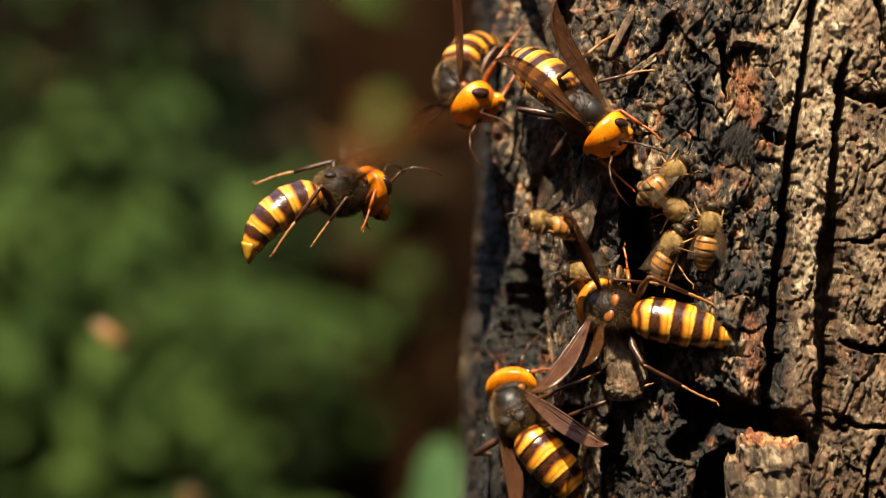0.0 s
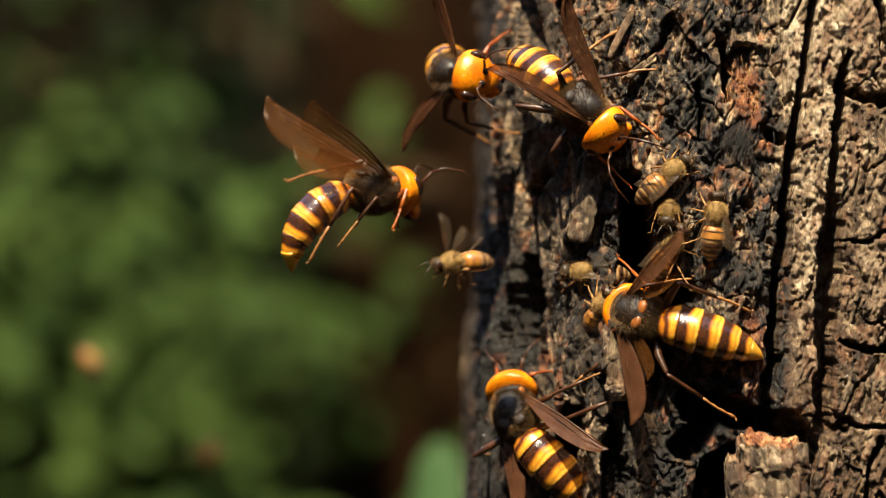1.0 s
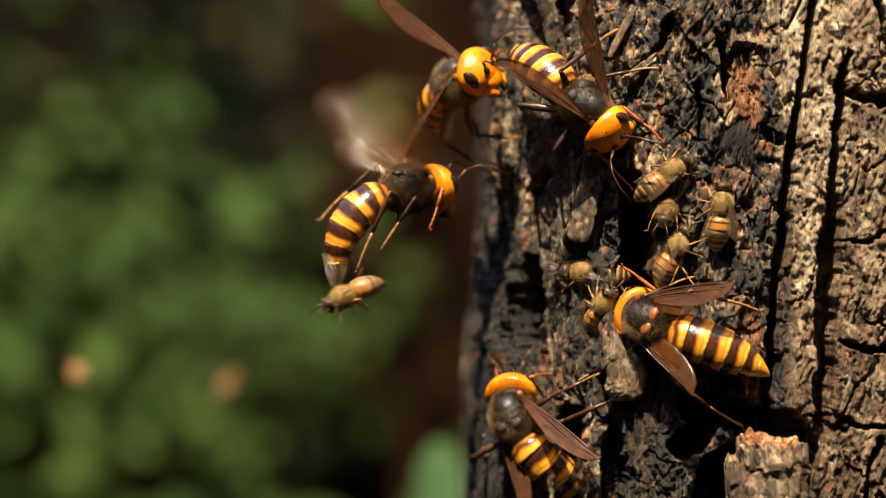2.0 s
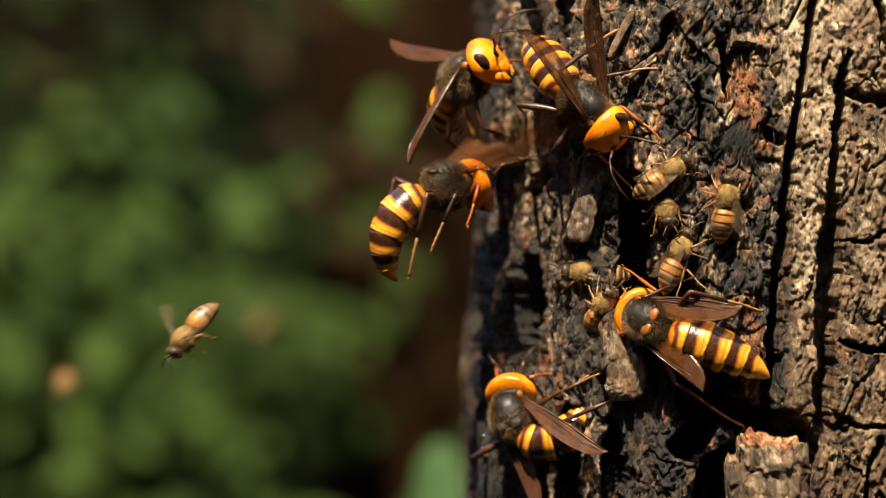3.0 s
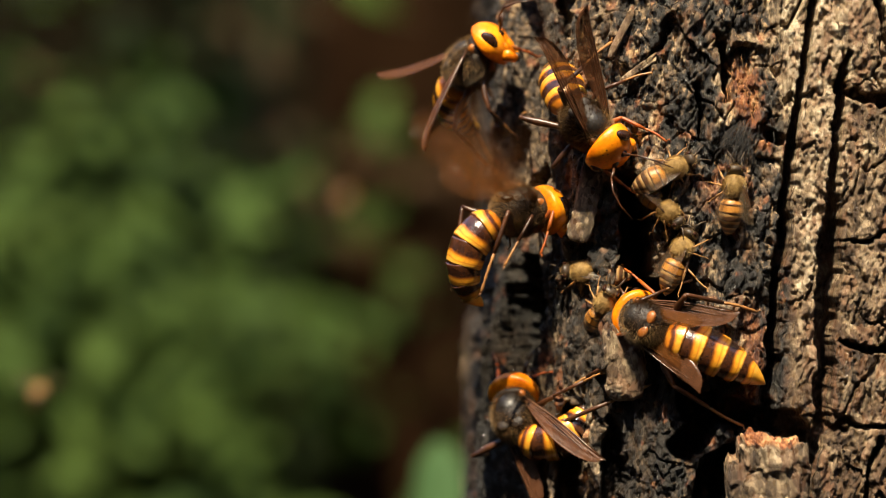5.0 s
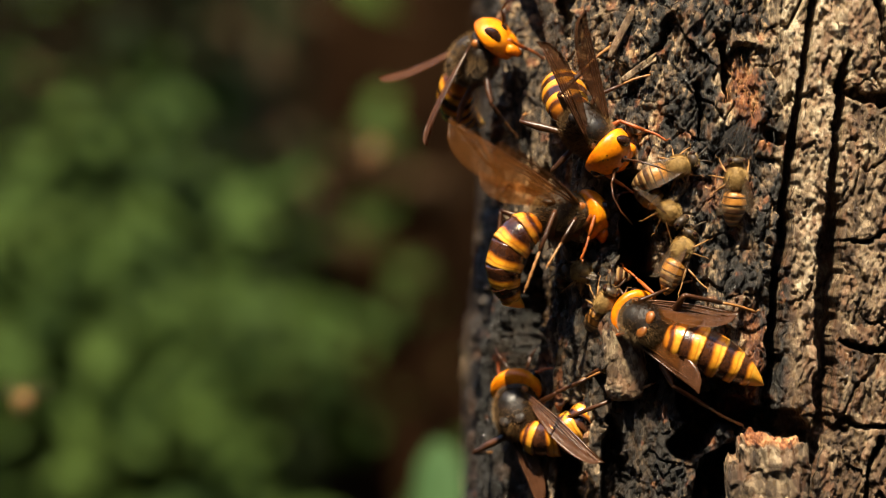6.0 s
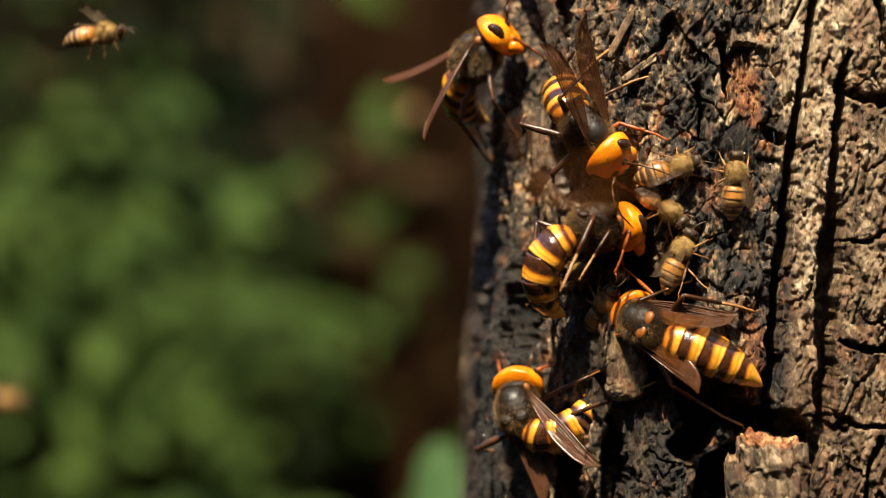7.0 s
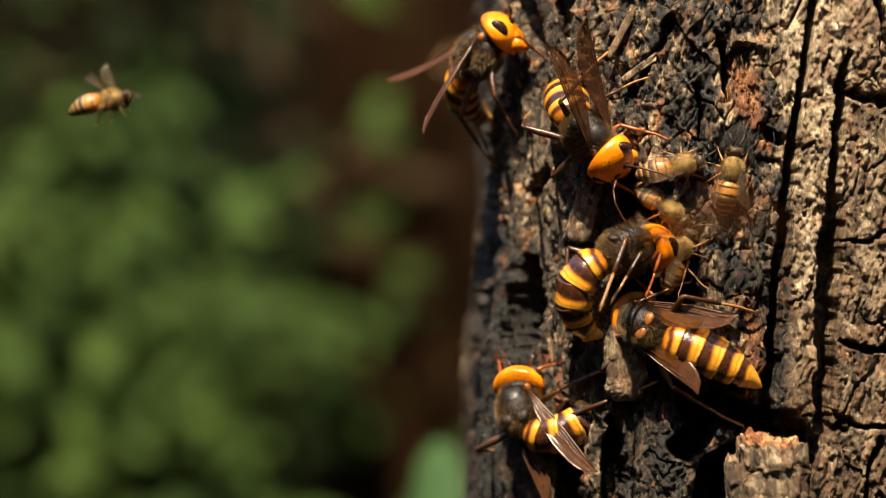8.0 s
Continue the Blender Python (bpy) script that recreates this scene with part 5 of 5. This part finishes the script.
FLIGHTS = {
    "near": [(0, mm(16.64, -12, 4.77), (-0.9, -0.4, 0.2), (0.2, -0.3, 0.9)), (0.5, mm(10.8, -12, 3.02), (-0.9, -0.4, 0.15), (0.2, -0.3, 0.9)), (1.0, mm(1.56, -12, -2.34), (-0.85, -0.5, -0.1), (0.1, -0.3, 0.95)),
             (1.5, mm(-7.39, -12, -4.96), (-0.85, -0.5, -0.2), (0, -0.3, 0.95)), (2.2, mm(-22.38, -10, -9.68), (-0.7, -0.4, -0.5), (-0.3, -0.5, 0.8)), (2.8, mm(-39.67, -8, -13.65), (-0.5, -0.35, -0.75), (-0.6, -0.6, 0.5)), (3.0, mm(-45.07, -8, -15.61), (-0.55, -0.3, -0.75), (-0.6, -0.6, 0.5)),
             (3.5, mm(-56.37, -8, -23.47), (-0.5, -0.3, -0.8), (-0.65, -0.6, 0.5)), (4.0, mm(-69.62, -8, -29.56), (-0.6, -0.3, -0.75), (-0.6, -0.5, 0.6)), (4.6, mm(-87.79, -8, -38.2), (-0.7, -0.3, -0.7), (-0.5, -0.5, 0.7)), (8, mm(-165.37, -8, -74.53), (-0.7, -0.3, -0.7), (-0.5, -0.5, 0.7))],
    "far": [(0, mm(-91.76, 260, -25.52), (0.7, -0.3, -0.6), (0.5, -0.5, 0.7)), (0.5, mm(-94.93, 260, -28.68), (0.6, -0.4, -0.6), (0.5, -0.5, 0.7)), (1.0, mm(-97.94, 260, -32.33), (0.4, -0.7, -0.5), (0.5, -0.5, 0.7)), (1.5, mm(-100.16, 260, -34.39), (0.3, -0.8, -0.4), (0.5, -0.5, 0.7)), (3.5, mm(-108.4, 260, -39.14), (0.1, -0.9, -0.4), (0.2, -0.4, 0.9)), (4.5, mm(-112.84, 260, -39.46), (0.1, -0.9, -0.2), (0, -0.4, 0.9)),
            (6.0, mm(-117.91, 260, -42.95), (0.1, -0.9, -0.2), (0, -0.4, 0.9)), (6.5, mm(-122.98, 260, -41.36), (0.6, -0.7, -0.2), (0, -0.4, 0.9)), (7.0, mm(-120.29, 260, -42.31), (0.9, -0.4, -0.1), (0, -0.4, 0.9)), (7.4, mm(-130.59, 260, -42.95), (0.9, -0.4, -0.1), (0, -0.4, 0.9)), (8, mm(-155.94, 260, -45.8), (0.9, -0.4, -0.1), (0, -0.4, 0.9))],
    "rising": [(0, mm(-77.7, 330, -76.14), (0.3, -0.6, 0.7), (-0.4, -0.4, 0.8)), (0.5, mm(-74.22, 330, -67.77), (0.3, -0.6, 0.7), (-0.4, -0.4, 0.8)), (1.0, mm(-71.26, 330, -62.02), (0.2, -0.8, 0.5), (-0.4, -0.4, 0.8)), (1.5, mm(-68.3, 330, -52.96), (0.4, -0.7, 0.5), (-0.4, -0.4, 0.8)), (2.2, mm(-76.3, 500, -42.3), (0.5, 0.5, 0.7), (-0.4, -0.4, 0.8)), (2.8, mm(-86.0, 700, -37.1), (0.5, 0.5, 0.7), (-0.4, -0.4, 0.8)),
               (3.2, mm(-73.1, 700, -26.8), (0.5, 0.5, 0.7), (-0.4, -0.4, 0.8)), (3.5, mm(-68.0, 700, -22.9), (0.5, 0.5, 0.7), (-0.4, -0.4, 0.8)), (4.5, mm(-52.5, 700, 9.3), (0.5, 0.5, 0.7), (-0.4, -0.4, 0.8)), (6.0, mm(-30.6, 700, 47.1), (0.5, 0.5, 0.7), (-0.4, -0.4, 0.8)), (6.6, mm(-24.2, 700, 56.4), (0.5, 0.5, 0.7), (-0.4, -0.4, 0.8)), (7.0, mm(-12.6, 700, 65.1), (0.5, 0.5, 0.7), (-0.4, -0.4, 0.8)), (8, mm(4.1, 700, 87.8), (0.5, 0.5, 0.7), (-0.4, -0.4, 0.8))],
    "late": [(0, mm(-69.39, 20, 171.48), (0.95, -0.2, 0.1), (-0.1, -0.3, 0.95)), (6.0, mm(-65.21, 20, 54.44), (0.95, -0.2, 0.1), (-0.1, -0.3, 0.95)), (6.5, mm(-63.12, 20, 45.56), (0.95, -0.2, 0.05), (-0.1, -0.3, 0.95)), (7.0, mm(-62.28, 20, 40.02), (0.95, -0.2, 0.1), (-0.1, -0.3, 0.95)), (7.5, mm(-61.86, 20, 34.07), (0.95, -0.2, 0.12), (-0.1, -0.3, 0.95)), (8, mm(-61.24, 20, 27.8), (0.95, -0.2, 0.15), (-0.1, -0.3, 0.95))],
}


def rows_of(track):
    return [(t, aim(at, ahead, back)) for t, at, ahead, back in track]


BEE_LABELS = {"upper": "tan honey bee with striped abdomen beneath a hornet's head", "right": "honey bee climbing charred bark, wings half open",
              "middle": "honey bee crouched at the nest hole", "lower": "honey bee hanging by its legs over the nest hole",
              "shaded": "honey bee in shade beside the nest hole", "caught": "honey bee caught in a hornet's jaws",
              "near": "honey bee in flight past the trunk", "far": "honey bee hovering far off, out of focus",
              "rising": "honey bee rising in flight, out of focus", "late": "honey bee in flight with raised wings"}
HANGING = [None, None, mm(43.7, -7.01, -6.3), None, None, mm(38.7, -5.62, -7.01)]
SWARM = {}
for key, track in BEES.items():
    SWARM[key] = bee(BEE_LABELS[key], rows_of(track)[0][1], HANGING if key == "lower" else None, 26, (-0.95, 0.34 if key == "right" else 0.16, 0.16))
for key, track in FLIGHTS.items():
    SWARM[key] = bee(BEE_LABELS[key], rows_of(track)[0][1], None, 24, (-0.35, 0.35, 0.87), flying=True)


# ---- what moves ----
def plant_feet(made, rows, which=range(6)):
    """Turn each leg about its joint so that its foot stays where it stands while the body moves."""
    for n in which:
        leg, foot = made["legs"][n]
        joint = leg.matrix_basis.translation.copy()
        rest = Vector(leg["foot"]).normalized()
        out = []
        for t, m in rows:
            want = (m.inverted() @ foot - joint).normalized()
            turn = rest.rotation_difference(want)
            if turn.angle > 0.9:
                turn = Euler((0, 0, 0)).to_quaternion().slerp(turn, 0.9 / turn.angle)
            out.append((t, Matrix.Translation(joint) @ turn.to_matrix().to_4x4()))
        walk(leg, out)


STROKES = (-0.5, 0.1, 0.7, 1.3, 1.85, 2.4, 2.97, 3.52, 4.03, 4.64, 5.2, 5.75, 6.26, 6.82, 7.5, 8.03, 8.6)


def beat(made):
    """A wing stroke that swings from ahead over the outside to behind and back, with a quick flutter in mid-stroke."""
    ahead, far, out, behind = Vector((0.93, 0.32, 0.18)), Vector((0.97, -0.05, 0.26)), Vector((-0.05, 0.78, 0.66)), Vector((-0.78, 0.38, 0.56))
    for side in (1, -1):
        fore, hind = [], []
        for i in range(241):
            t = i / 30
            at = float(np.interp(t, STROKES, range(len(STROKES))))
            quick = 0.085 * (0, 1, -1)[i % 3] * abs(math.sin(2 * math.pi * at)) ** 1.0
            turn = 2 * math.pi * (at + quick)
            c = math.cos(turn)
            d = out * (1 - abs(c)) ** 1.1 + ((far if side > 0 else ahead) if c > 0 else behind) * abs(c) ** 0.7
            d = Vector((d.x, d.y * side, d.z))
            slope = Vector((0.3 * math.sin(turn), 0.8, -0.6 * side))
            fore.append((t, aim(Vector((2.1, side * 2.6, 2.3)) * MM, d, slope)))
            hind.append((t, aim(Vector((-0.5, side * 2.4, 2.3)) * MM, d + Vector((-0.3, 0, -0.12)), slope)))
        walk(made["wing", side], fore)
        walk(made["hind", side], hind)


FLIER_FEET = {
    5: [(0.0, mm(-35.90, -6.0, -6.11)), (1.0, mm(-29.60, -6.0, -8.78)), (1.5, mm(-25.84, -6.0, -10.55)), (2.2, mm(-18.15, -6.0, -12.73)), (2.8, mm(-12.04, -6.0, -13.52)), (3.5, mm(-1.87, -6.0, -13.71)), (4.1, mm(2.04, -9.8, -10.17)), (4.7, mm(3.70, -11.3, -10.13)), (5.8, mm(10.67, -17.0, -11.45)), (6.5, mm(14.31, -23.0, -11.29)), (8.0, mm(23.87, -30.0, -14.82))],
    2: [(0.0, mm(-40.64, 14.0, 13.72)), (1.0, mm(-33.11, 14.0, 13.72)), (1.5, mm(-30.32, 14.0, 10.11)), (2.2, mm(-21.99, 12.0, 2.15)), (2.8, mm(-15.23, 10.0, -5.01)), (3.5, mm(-13.13, 8.0, -4.99)), (4.5, mm(-3.22, 3.0, -7.16)), (5.8, mm(6.58, -1.0, -9.88)), (6.5, mm(10.53, -3.0, -10.32)), (8.0, mm(19.33, -6.0, -17.66))],
    4: [(0.0, mm(-26.17, -4.0, -2.88)), (1.5, mm(-19.23, -4.0, -3.66)), (2.8, mm(-4.87, -4.0, -3.87)), (4.5, mm(5.95, -11.0, -6.24)), (6.5, mm(18.29, -19.0, -7.56)), (8.0, mm(26.23, -22.0, -12.26))],
    1: [(0.0, mm(-22.80, 8.0, 1.13)), (1.5, mm(-14.67, 8.0, 0.11)), (2.8, mm(-2.44, 8.0, -2.96)), (4.5, mm(8.11, 1.0, -3.91)), (6.5, mm(19.70, -9.0, -5.77)), (8.0, mm(28.18, -14.0, -10.06))],
}


def trail_feet(made, rows, feet):
    """Swing the hanging legs of a flying body towards places in the world."""
    for n, track in feet.items():
        leg = made["legs"][n][0]
        joint = leg.matrix_basis.translation.copy()
        rest = Vector(leg["foot"]).normalized()
        out = []
        for t, foot in track:
            want = (at_time(rows, t).inverted() @ foot - joint).normalized()
            out.append((t, Matrix.Translation(joint) @ rest.rotation_difference(want).to_matrix().to_4x4()))
        walk(leg, out)


def hold_wings(made, rows, wings):
    """Point each wing along its way in the world, whatever the body does. wings: seconds, left wing, right wing."""
    for i, side in ((1, 1), (2, -1)):
        fore, hind = [], []
        for row in wings:
            d = at_time(rows, row[0]).to_3x3().inverted() @ Vector(row[i])
            fore.append((row[0], aim(Vector((2.1, side * 2.6, 2.3)) * MM, d, (0, 0, -side))))
            hind.append((row[0], aim(Vector((-0.5, side * 2.4, 2.3)) * MM, d + Vector((-0.25, 0, -0.1)), (0, 0, -side))))
        walk(made["wing", side], fore)
        if ("hind", side) in made:
            walk(made["hind", side], hind)


def motions():
    walk(flier["thing"], A_ROWS)
    walk(flier["abdomen"], [(t, pose(-3.7 * MM, 0, -0.7 * MM, 0, -p, 0)) for t, p, curl in A_BEND])
    for k, ring in enumerate(flier["rings"]):
        if k:
            walk(ring, [(t, ring_pose(k, ABDOMEN, curl)) for t, p, curl in A_BEND])
    beat(flier)
    trail_feet(flier, A_ROWS, FLIER_FEET)
    walk(edge_hornet["thing"], B_ROWS)
    plant_feet(edge_hornet, B_ROWS)
    walk(upper_hornet["thing"], C_ROWS)
    plant_feet(upper_hornet, C_ROWS)
    walk(lower_hornet["thing"], D_ROWS)
    plant_feet(lower_hornet, D_ROWS)
    hold_wings(lower_hornet, D_ROWS, D_WINGS)
    hold_wings(upper_hornet, C_ROWS, C_WINGS)
    hold_wings(edge_hornet, B_ROWS, B_WINGS)
    hold_wings(foot_hornet, E_ROWS, E_WINGS)
    walk(foot_hornet["thing"], E_ROWS)
    plant_feet(foot_hornet, E_ROWS)
    steer_tail(foot_hornet, E_ROWS, E_TAIL)
    steer_tail(lower_hornet, D_ROWS, D_TAIL)
    steer_tail(upper_hornet, C_ROWS, C_TAIL)
    steer_tail(edge_hornet, B_ROWS, B_TAIL)
    for key, track in (*BEES.items(), *FLIGHTS.items()):
        walk(SWARM[key][0], rows_of(track))
    for n, key in enumerate(FLIGHTS):
        for side, wing in zip((1, -1), SWARM[key][1]):
            rows = []
            for i in range(121):
                swing = math.sin(2 * math.pi * (i / 4.6 + n * 0.3))
                rows.append((i / 15, aim(Vector((0.5, side * 1.2, 1.3)) * MM, (-0.25 + 0.35 * swing, side * (0.75 - 0.3 * swing), 0.6 + 0.3 * swing), (0, 0, -side))))
            walk(wing, rows)


motions()
